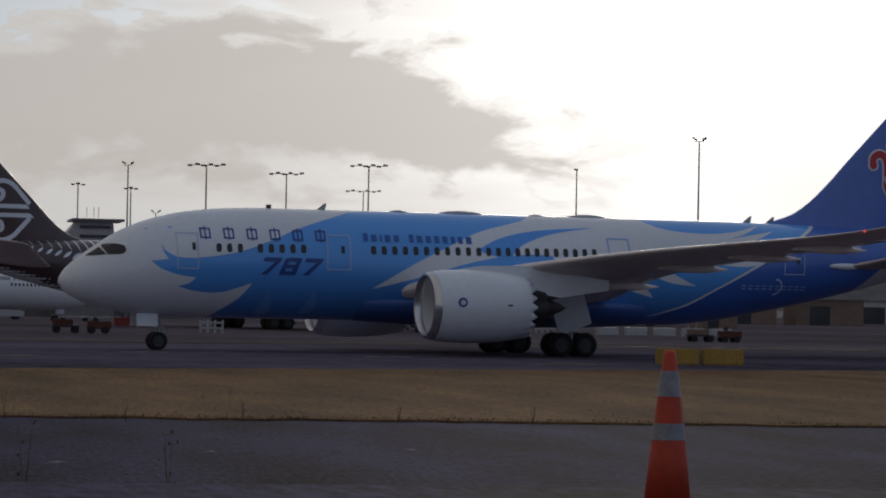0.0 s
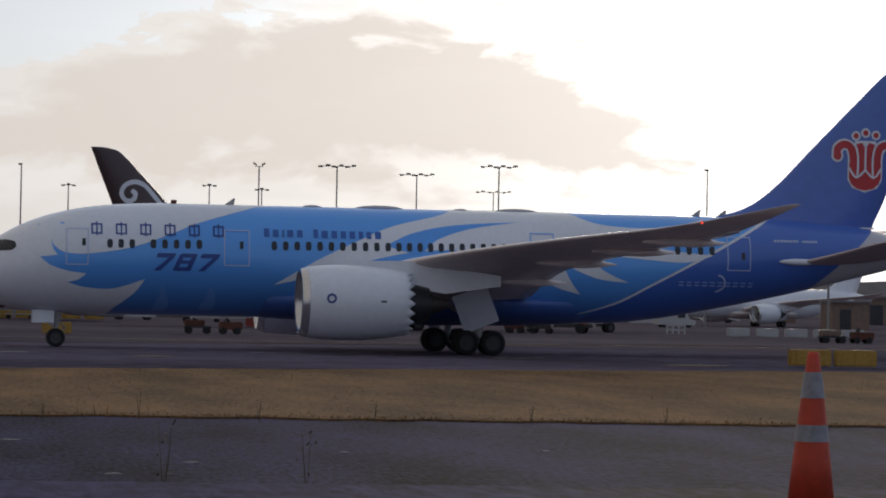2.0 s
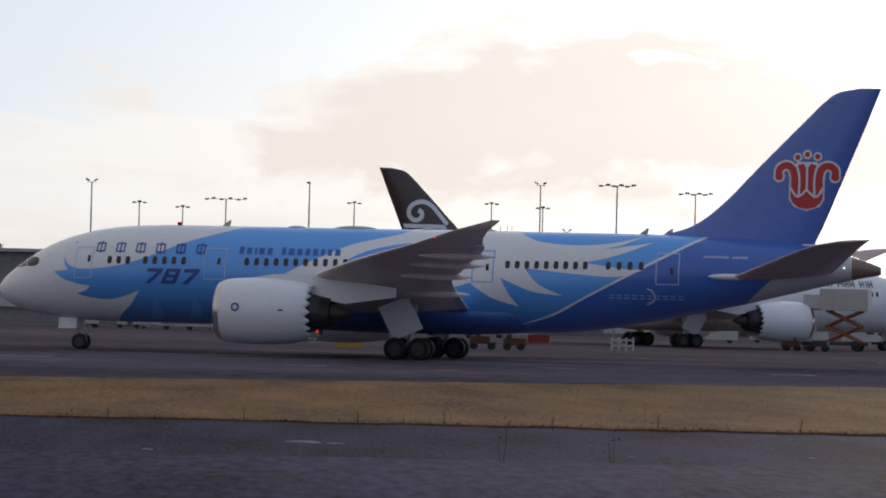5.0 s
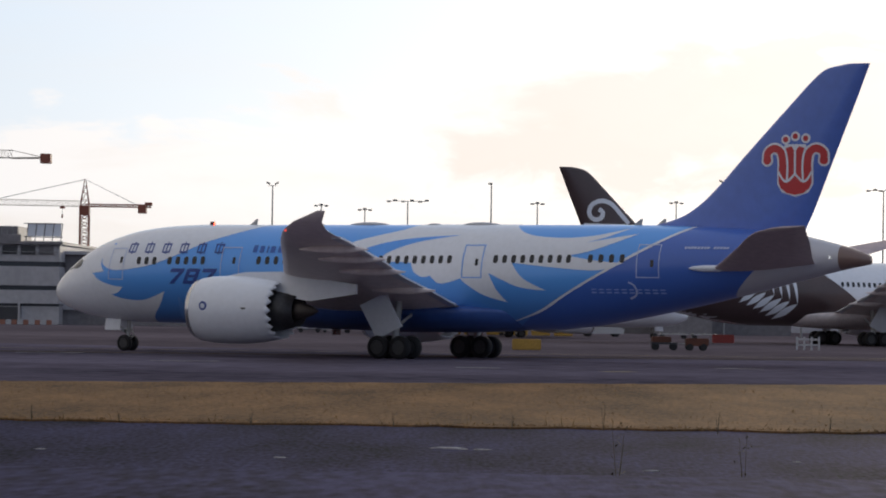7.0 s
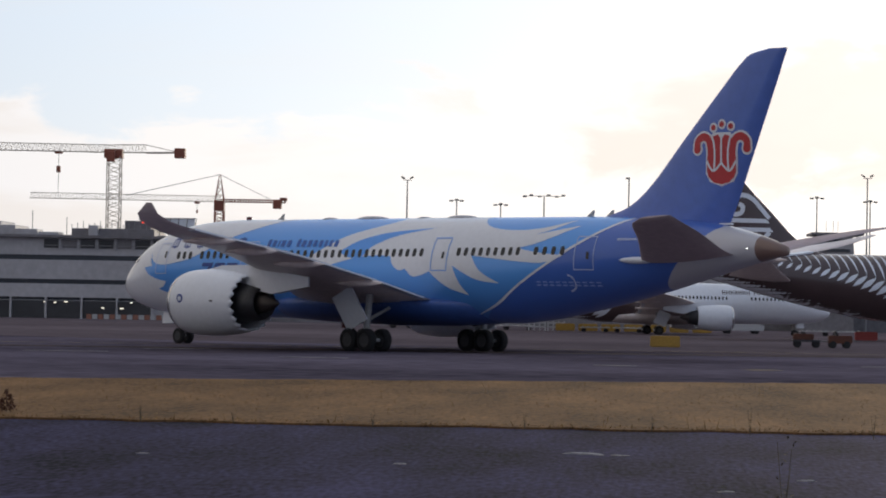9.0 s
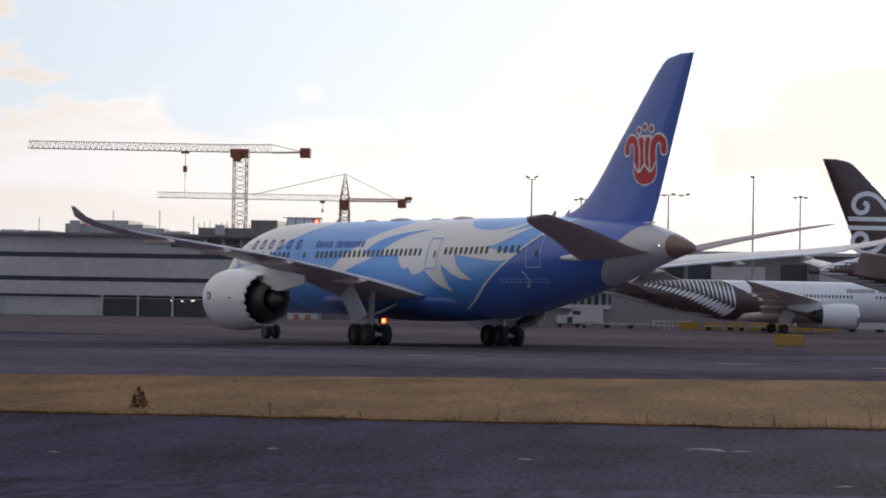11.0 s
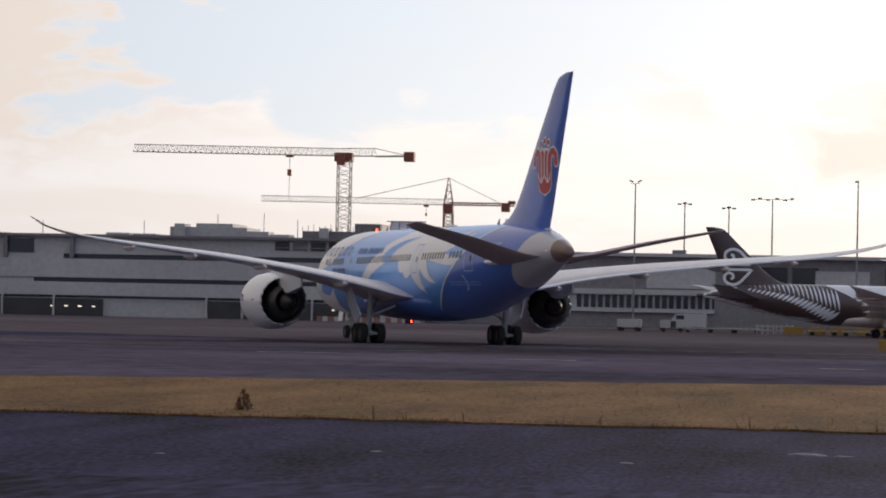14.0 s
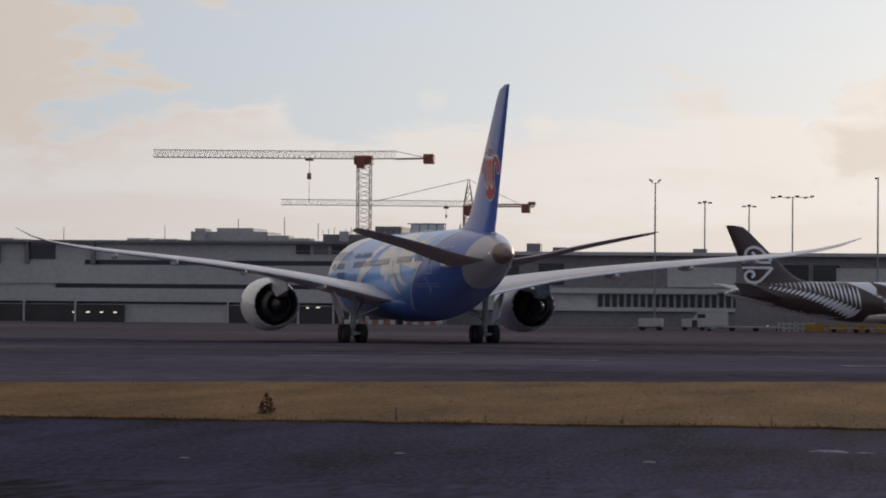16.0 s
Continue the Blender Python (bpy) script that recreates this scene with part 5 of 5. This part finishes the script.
# ---------- near things ----------
def traffic_cone():
    c = thing("traffic_cone", "orange plastic traffic cone with two grey reflective bands", "traffic cone", m=pose(4.211, 16.5, 1.88))
    prof = [(0.02, 0.132), (0.3, 0.103), (0.62, 0.066), (0.87, 0.032), (0.885, 0.026)]
    bm = bmesh.new()
    n = 28
    rings = [[Vector((math.cos(2 * math.pi * i / n) * r, math.sin(2 * math.pi * i / n) * r, z)) for i in range(n)] for z, r in prof]
    vs, fs = loft(rings)
    bm.free()
    part("cone_body", mesh_of("cone_body", vs, fs), M["orange"], c)
    bm = bmesh.new()
    box(bm, -0.2, 0.2, -0.2, 0.2, 0.0, 0.04)
    bmesh.ops.bevel(bm, geom=bm.edges[:], offset=0.015, segments=2, affect="EDGES")
    part("base", bm, M["darkmetal"], c, "black rubber base")
    for z0, z1 in ((0.635, 0.775), (0.40, 0.49)):
        r = lambda z: np.interp(z, [p[0] for p in prof], [p[1] for p in prof]) + 0.003
        rings = [[Vector((math.cos(2 * math.pi * i / n) * r(z), math.sin(2 * math.pi * i / n) * r(z), z)) for i in range(n)] for z in (z0, (z0 + z1) / 2, z1)]
        part("reflective_band", mesh_of("reflective_band", *loft(rings, cap=False)), M["band"], c)


traffic_cone()



# ---------- apron equipment ----------
def wheels_on(parent, xs, y, r, w=0.16):
    for x in xs:
        for sd in (-1, 1):
            bm = bmesh.new()
            tube(bm, (x, sd * y - w / 2, r), (x, sd * y + w / 2, r), r, 14)
            part("wheel", bm, M["tyre"], parent)


def rounded(x0, x1, y0, y1, z0, z1, b=0.05):
    bm = bmesh.new()
    box(bm, x0, x1, y0, y1, z0, z1)
    bmesh.ops.bevel(bm, geom=bm.edges[:], offset=b, segments=2, affect="EDGES")
    return bm


def van(x, y, turn, label, paint="van"):
    t = thing("van", label, "van", "service vans on the apron", m=pose(x, y, 0.03, 0, 0, turn))
    bm = bmesh.new()
    prof = [(-2.5, 0.35), (2.4, 0.35), (2.5, 0.9), (1.7, 1.15), (1.1, 1.95), (-2.4, 2.0), (-2.5, 1.8)]
    rings = [[Vector((a, yy, b)) for a, b in prof] for yy in (-0.9, 0.9)]
    part("body", mesh_of("body", *loft(rings), smooth=False), M[paint], t)
    for yy in (-0.91, 0.91):
        slab("side_window", 0.1, 1.1, yy - 0.01, yy + 0.01, 1.25, 1.75, M["glass"], t)
    wheels_on(t, (-1.6, 1.6), 0.8, 0.34)


def tug_and_cart(x, y, turn, label, load="redpaint"):
    t = thing("baggage_tug", label, "baggage tug", "baggage tugs on the apron", m=pose(x, y, 0.03, 0, 0, turn))
    part("cart_bed", rounded(-2.0, 0.1, -0.7, 0.7, 0.45, 0.6), M["darkmetal"], t)
    part("load", rounded(-1.9, -0.4, -0.62, 0.62, 0.6, 1.05), M[load], t)
    part("tug_body", rounded(0.75, 2.5, -0.6, 0.6, 0.35, 0.95), M["rust"], t)
    part("seat_back", rounded(1.2, 1.35, -0.4, 0.4, 0.95, 1.3), M["darkmetal"], t)
    bm = bmesh.new()
    tube(bm, (0.1, 0, 0.5), (0.8, 0, 0.5), 0.05, 6)
    part("drawbar", bm, M["steel"], t)
    wheels_on(t, (-1.6, -0.2, 1.05, 2.1), 0.55, 0.27)


def barrier_box(x, y, turn, label, paint="yellow", n=1):
    for i in range(n):
        t = thing("water_barrier", label, "barrier", "equipment barriers", m=pose(x + i * 2.3 * math.cos(radians(turn)), y + i * 2.3 * math.sin(radians(turn)), 0.03, 0, 0, turn))
        bm = rounded(-1.05, 1.05, -0.3, 0.3, 0.05, 0.85, 0.06)
        part("block", bm, M[paint], t)
        for a in (-0.7, 0.0, 0.7):
            part("rib", rounded(a - 0.06, a + 0.06, -0.34, -0.29, 0.1, 0.8, 0.015), M[paint], t)


def trestle(x, y, turn, label):
    t = thing("trestle", label, "trestle", "white trestles on the apron", m=pose(x, y, 0.03, 0, 0, turn))
    for z in (0.35, 0.8):
        part("rail", rounded(-1.0, 1.0, -0.05, 0.05, z, z + 0.16, 0.02), M["van"], t)
    for a in (-0.9, -0.3, 0.3, 0.9):
        part("post", rounded(a - 0.08, a + 0.08, -0.07, 0.07, 0.0, 1.1, 0.02), M["van"], t)


def high_loader():
    t = thing("catering_truck", "white catering box raised on a scissor lift beside the parked jet", "truck", m=pose(51.0, 292.0, 0.03, 0, 0, 160))
    part("chassis", rounded(-3.4, 3.4, -1.1, 1.1, 0.55, 0.9), M["darkmetal"], t)
    part("cab", rounded(2.0, 3.5, -1.1, 1.1, 0.7, 2.4, 0.12), M["van"], t)
    part("cargo_box", rounded(-3.3, 1.4, -1.2, 1.2, 3.9, 6.0, 0.06), M["van"], t, "white lifted box")
    part("platform", rounded(1.4, 3.4, -1.1, 1.1, 3.9, 4.05, 0.03), M["crane_red"], t)
    part("platform_hood", rounded(1.4, 3.0, -1.1, 1.1, 4.05, 5.4, 0.05), M["grey"], t)
    for sd in (-0.95, 0.95):
        for a, b in (((-2.6, 0.9), (0.8, 2.4)), ((0.8, 0.9), (-2.6, 2.4)), ((-2.6, 2.4), (0.8, 3.9)), ((0.8, 2.4), (-2.6, 3.9))):
            bm = bmesh.new()
            tube(bm, (a[0], sd, a[1]), (b[0], sd, b[1]), 0.12, 8)
            part("scissor_arm", bm, M["crane_red"], t)
    wheels_on(t, (-2.2, 2.5), 0.95, 0.48, 0.3)


high_loader()
tug_and_cart(14.6, 238.5, 2, "dark red baggage tug with a low cart standing on the apron", "rust")
tug_and_cart(67.2, 249.5, 4, "dark baggage tug with a cart on the open apron", "crate")
tug_and_cart(47.0, 283.5, 160, "dark baggage tug beside the parked jet", "darkmetal")
barrier_box(2.85, 223.0, 1, "yellow plastic barrier box on the apron")
barrier_box(38.7, 150.0, 0, "yellow plastic barrier box at the taxiway edge", n=2)
for i in range(7):
    barrier_box(-6.5 + i * 2.5, 345 + (i % 2) * 0.7, 0, "row of yellow barrier boxes before the stand")
barrier_box(22.6, 296.0, 0, "flat red barrier lying on the apron", "redpaint")
for x, y in ((26.2, 252.0), (-9.6, 345.0), (-7.5, 345.2), (64.0, 300.0)):
    trestle(x, y, 3, "white painted trestle barrier")
for x, y, tn in ((47.5, 352, 175), (56, 366, 172), (62.5, 378, 176), (70, 381, 8), (-20.5, 386, 176), (13.0, 352, 10), (82, 385, 5)):
    van(x, y, tn, "white service van parked on the apron" if y < 390 else "grey service van parked before the pier", "van" if y < 390 else "cladding_dark")


def power_unit(x, y, turn, label, h=1.35):
    """A boxed ground power unit on a small trailer."""
    t = thing("ground_power_unit", label, "ground equipment", "ground units before the pier", m=pose(x, y, 0.03, 0, 0, turn))
    part("housing", rounded(-1.3, 1.3, -0.7, 0.7, 0.4, h, 0.08), M["van"], t)
    part("grille", rounded(-0.15, 0.45, -0.73, -0.69, 0.5, h - 0.15, 0.01), M["darkmetal"], t)
    part("chassis", rounded(-1.4, 1.4, -0.6, 0.6, 0.28, 0.42, 0.03), M["darkmetal"], t)
    bm = bmesh.new()
    tube(bm, (1.3, 0, 0.35), (2.4, 0, 0.25), 0.05, 6)
    part("drawbar", bm, M["steel"], t)
    wheels_on(t, (-0.95, 0.95), 0.6, 0.26)


def flat_dolly(x, y, turn, label):
    """A low roller-bed dolly."""
    t = thing("cargo_dolly", label, "cargo dolly", "cargo dollies before the pier", m=pose(x, y, 0.03, 0, 0, turn))
    part("deck", rounded(-1.6, 1.6, -0.8, 0.8, 0.42, 0.54, 0.03), M["gear"], t)
    for a in (-1.3, -0.65, 0.0, 0.65, 1.3):
        bm = bmesh.new()
        tube(bm, (a, -0.75, 0.58), (a, 0.75, 0.58), 0.05, 6)
        part("roller", bm, M["steel"], t)
    wheels_on(t, (-1.2, 1.2), 0.65, 0.2)


for x, tn in ((-19.9, 3), (-24.6, 174)):
    power_unit(x, 346, tn, "white boxed ground power unit with a dark grille")
for i in range(3):
    flat_dolly(-17.0 + i * 2.6, 347 + 0.5 * i, 4 - 3 * i, "low empty roller-bed cargo dolly on the apron")
for x in (-3.2, 0.4, 20.5, 24.0):
    flat_dolly(x, 341, 6, "low empty cargo dolly parked beside the stand")
for i in range(5):
    barrier_box(66.5 + i * 2.9, 284 + i * 0.6, 3, "pale low crate on the open apron", "van")
for i in range(17):
    t = thing("road_barrier", "low %s plastic barrier before the terminal" % ("white" if i % 2 else "orange"), "barrier", "barriers before the terminal", m=pose(-56.4 - i * 0.75, 398, 0.03))
    part("block", rounded(-0.34, 0.34, -0.15, 0.15, 0, 0.62, 0.05), M["van"] if i % 2 else M["faded"], t)


def shed(x, y, w, d, h, label, mat):
    t = thing("shed", label, "shed", m=pose(x, y, 0))
    slab("wall", -w / 2, w / 2, -d / 2, d / 2, 0, h, mat, t)
    slab("roof", -w / 2 - 0.3, w / 2 + 0.3, -d / 2 - 0.3, d / 2 + 0.3, h, h + 0.25, M["cladding_dark"], t)
    slab("door", -w * 0.3, w * 0.0, -d / 2 - 0.05, -d / 2, 0.05, h * 0.75, M["darkmetal"], t)


for x, y, w, d, h, mt in ((108, 400, 5, 6, 3.6, "crate"), (146, 520, 9, 8, 4.6, "crate"), (160, 520, 12, 8, 4.4, "crate"), (178, 520, 10, 8, 4.8, "cladding_dark"), (92, 470, 14, 9, 4.2, "cladding"),
                          (131, 532, 6.2, 6, 2.4, "crate"), (70, 470, 12, 9, 4.5, "cladding_dark"), (46, 480, 16, 9, 5, "cladding"), (196, 600, 30, 9, 4.5, "cladding")):
    shed(x, y, w, d, h, "low %s airport shed in the distance" % {"crate": "brown", "cladding": "pale grey", "cladding_dark": "dark grey"}[mt], M[mt])


def passenger_stairs():
    t = thing("passenger_stairs", "white wheeled passenger stairs standing on the apron", "stairs", m=pose(108.0, 500.0, 0.03))
    for sd in (-1.1, 1.1):
        rings = [[Vector((x, sd + e, z)) for x, z in ((0.0, 3.2), (1.8, 3.2), (9.2, 0.55), (9.2, 0.35), (7.5, 0.6), (0.0, 2.9))] for e in (-0.05, 0.05)]
        part("stringer", mesh_of("stringer", *loft(rings), smooth=False), M["van"], t)
        bm = bmesh.new()
        tube(bm, (0, sd, 4.2), (1.8, sd, 4.2), 0.06, 6)
        tube(bm, (1.8, sd, 4.2), (9.2, sd, 1.5), 0.06, 6)
        part("handrail", bm, M["steel"], t)
        for x, z in ((0.0, 3.2), (1.8, 3.2), (4.2, 2.34), (6.7, 1.45), (9.2, 0.55)):
            bm = bmesh.new()
            tube(bm, (x, sd, z), (x, sd, z + 1.0), 0.05, 6)
            part("post", bm, M["steel"], t)
    for i in range(14):
        x = 2.0 + i * 0.52
        slab("tread", x, x + 0.4, -1.05, 1.05, 3.14 - i * 0.187, 3.18 - i * 0.187, M["grey"], t)
    slab("landing", 0.0, 1.8, -1.05, 1.05, 3.1, 3.2, M["grey"], t)
    slab("chassis", 0.3, 8.6, -0.9, 0.9, 0.35, 0.6, M["darkmetal"], t)
    for x in (0.8, 2.6):
        bm = bmesh.new()
        tube(bm, (x, 0, 0.5), (x, 0, 3.1), 0.12, 8)
        part("lift_leg", bm, M["steel"], t)
    wheels_on(t, (1.2, 7.4), 0.9, 0.4, 0.25)


passenger_stairs()


def stand_tower():
    """The pale block with a wide flat roof behind the parked tail."""
    t = thing("bridge_tower", "pale grey boarding bridge tower with an overhanging flat roof", "building")
    rings = [[Vector((x, y, z)) for x, y in ((a, 398), (b, 398), (b, 408), (a, 408))] for a, b, z in ((21.6, 28.9, 7.5), (22.6, 28.8, 10.5), (24.2, 28.6, 12.3))]
    part("wall", mesh_of("wall", *loft(rings), smooth=False), M["cladding"], t)
    slab("base", 21.6, 28.9, 398, 408, 0, 7.5, M["cladding_dark"], t)
    for z in (9.0, 10.2, 11.4):
        slab("strip_window", 24.4, 28.3, 397.8, 398.4, z, z + 0.35, M["glass"], t)
    slab("roof", 23.4, 30.0, 397.2, 409, 12.3, 12.6, M["cladding_dark"], t)
    for a in (25.5, 26.4, 27.0):
        bm = bmesh.new()
        tube(bm, (a, 402, 12.8), (a, 402, 14.2), 0.04, 5)
        part("aerial", bm, M["steel"], t)


stand_tower()


def hills():
    rnd = random.Random(3)
    vs, fs = [], []
    n = 90
    for i in range(n + 1):
        x = -1800 + 5200 * i / n
        h = 22 + 5 * math.sin(i * 0.31) + 3 * math.sin(i * 0.83 + 1) + rnd.uniform(-1, 1)
        if x < 300:
            h *= 0.6
        vs += [(x, 2600, 0), (x, 2640, h), (x, 2900, h * 0.6), (x, 2950, 0)]
    for i in range(n):
        for k in range(3):
            a = i * 4 + k
            fs.append((a, a + 4, a + 5, a + 1))
    tagged(part("backdrop", mesh_of("backdrop", vs, fs), M["hill"], None), "low hazy hills on the horizon", "hills", kind="structure")


hills()


# ---------- small things on the near ground ----------
def dock_weed(x, y):
    """Dry seed heads on short stems."""
    rnd = random.Random(21)
    t = thing("dock_weed", "reddish-brown dead dock weed with dry seed heads", "weed", m=pose(x, y, 0.04))
    for dx, h, r in ((0.06, 0.58, 0.15), (0.16, 0.46, 0.13), (-0.06, 0.36, 0.10)):
        bm = bmesh.new()
        tube(bm, (dx, 0, 0), (dx, 0, h), 0.012, 5, 0.006)
        part("stem", bm, M["rust"], t)
        bm = bmesh.new()
        for k in range(260):
            z = rnd.uniform(0.12, 1.0)
            rr = r * math.sqrt(rnd.random()) * (1.15 - z) * 1.4
            a = rnd.uniform(0, 6.28)
            c = Vector((dx + math.cos(a) * rr, math.sin(a) * rr, z * h))
            v = [bm.verts.new(c + Vector((rnd.uniform(-1, 1), rnd.uniform(-1, 1), rnd.uniform(-1, 1))) * 0.034) for _ in range(3)]
            bm.faces.new(v)
        tagged(part("seed_head", bm, M["rust"], t), kind="stuff")


dock_weed(-15.62, 79.2)


def litter(x, y, size, seed):
    rnd = random.Random(seed)
    bm = bmesh.new()
    bmesh.ops.create_icosphere(bm, subdivisions=2, radius=size)
    for v in bm.verts:
        v.co = Vector((v.co.x * 2.2, v.co.y * 0.8, max(0, v.co.z) * 0.35)) * rnd.uniform(0.75, 1.2)
    ob = part("stone", bm, M["line"], None)
    ob.matrix_basis = pose(x, y, 0.0, 0, 0, rnd.uniform(-20, 20))
    tagged(ob, "pale flat stone lying on the dark asphalt", "stone", "pale stones on the asphalt")


for i, (x, y, sz) in enumerate(((-1.05, 64.3, 0.10), (-0.75, 64.0, 0.13), (-0.2, 63.9, 0.06), (-0.05, 63.9, 0.05), (3.1, 56.0, 0.08), (-4.2, 59.0, 0.06), (6.3, 60.5, 0.05), (-9.3, 61.0, 0.06), (1.6, 52.3, 0.07), (-13.0, 58.0, 0.05), (10.5, 62.0, 0.06), (15.0, 57.0, 0.05))):
    litter(x, y, sz, i)


def weed(x, y, h, seed, z=0.0, thick=0.008):
    rnd = random.Random(seed)
    t = thing("weed", "thin dry weed stalk at the edge of the asphalt", "weed", "dry weeds", m=pose(x, y, z))
    bm = bmesh.new()
    for k in range(3):
        a = rnd.uniform(0, 6.28)
        tube(bm, (0, 0, 0), (math.cos(a) * 0.06, math.sin(a) * 0.06, h * rnd.uniform(0.6, 1)), thick, 4, thick * 0.4)
    tagged(part("stalk", bm, M["straw"], t), kind="stuff")
    bm = bmesh.new()
    for k in range(26):
        z = rnd.uniform(0.15, 1) * h
        a = rnd.uniform(0, 6.28)
        r = rnd.uniform(0.02, 0.09)
        p = Vector((math.cos(a) * r, math.sin(a) * r, z))
        d = Vector((rnd.uniform(-1, 1), rnd.uniform(-1, 1), rnd.uniform(0, 1))) * 0.04
        q = Vector((d.y, -d.x, 0)) * 0.3
        bm.faces.new([bm.verts.new(p), bm.verts.new(p + d * 0.5 + q), bm.verts.new(p + d), bm.verts.new(p + d * 0.5 - q)])
    tagged(part("leaf", bm, M["straw"], t), kind="stuff")


for i, (x, y, h) in enumerate(((2.9, 75.0, 0.75), (5.7, 74.0, 0.6), (8.6, 75.3, 0.5), (-2.4, 75.5, 0.45), (-6.0, 75.2, 0.5), (-11.6, 75.6, 0.45), (12.5, 75.6, 0.5), (-9.4, 75.9, 0.4), (0.6, 75.8, 0.35), (15.8, 75.3, 0.5))):
    weed(x, y, h, i)


# taller stalks on the bank before the asphalt
for i, (x, y, h, z) in enumerate(((1.22, 27.0, 0.7, 1.25), (2.46, 27.0, 0.66, 1.25))):
    weed(x, y, h, 40 + i, z, 0.004)


# ---------- what moves ----------
def taxi_at(t):
    """Place and heading of the airliner between its rows."""
    rows = TAXI_ROWS
    i = max(k for k in range(len(rows) - 1) if rows[k][0] <= t or k == 0)
    a, b = rows[i], rows[i + 1]
    u = (t - a[0]) / (b[0] - a[0])
    return [a[k] + (b[k] - a[k]) * u for k in (1, 2, 3)]


def motions():
    walk(jet, [(t, pose(x, y, 0, 0, 0, h)) for t, x, y, h in TAXI_ROWS])
    # wheels roll with the distance gone along the heading
    gone, track, last = 0.0, [], taxi_at(0.0)
    for i in range(161):
        now = taxi_at(i / 10)
        h = radians(now[2])
        gone += max(0.0, (now[0] - last[0]) * math.cos(h) + (now[1] - last[1]) * math.sin(h))
        track.append((i / 10, gone))
        last = now
    # the beacons turn once in 1.4 s
    for k, b in enumerate(BEACONS):
        rows = []
        for t, _ in track:
            x, y, h = taxi_at(t)
            to_eye = math.degrees(math.atan2(-y, -x)) - h
            rows.append((t, Matrix.Translation(b.location) @ pose(0, 0, 0, 0, 0, to_eye + 360 * (t - (8.03 if k else 2.46)) / 1.42)))
        walk(b, rows)
    for w in JET_WHEELS:
        x, y, r = w.location
        walk(w, [(t, pose(x, y, r, 0, math.degrees(d / r), 0)) for t, d in track])


motions()
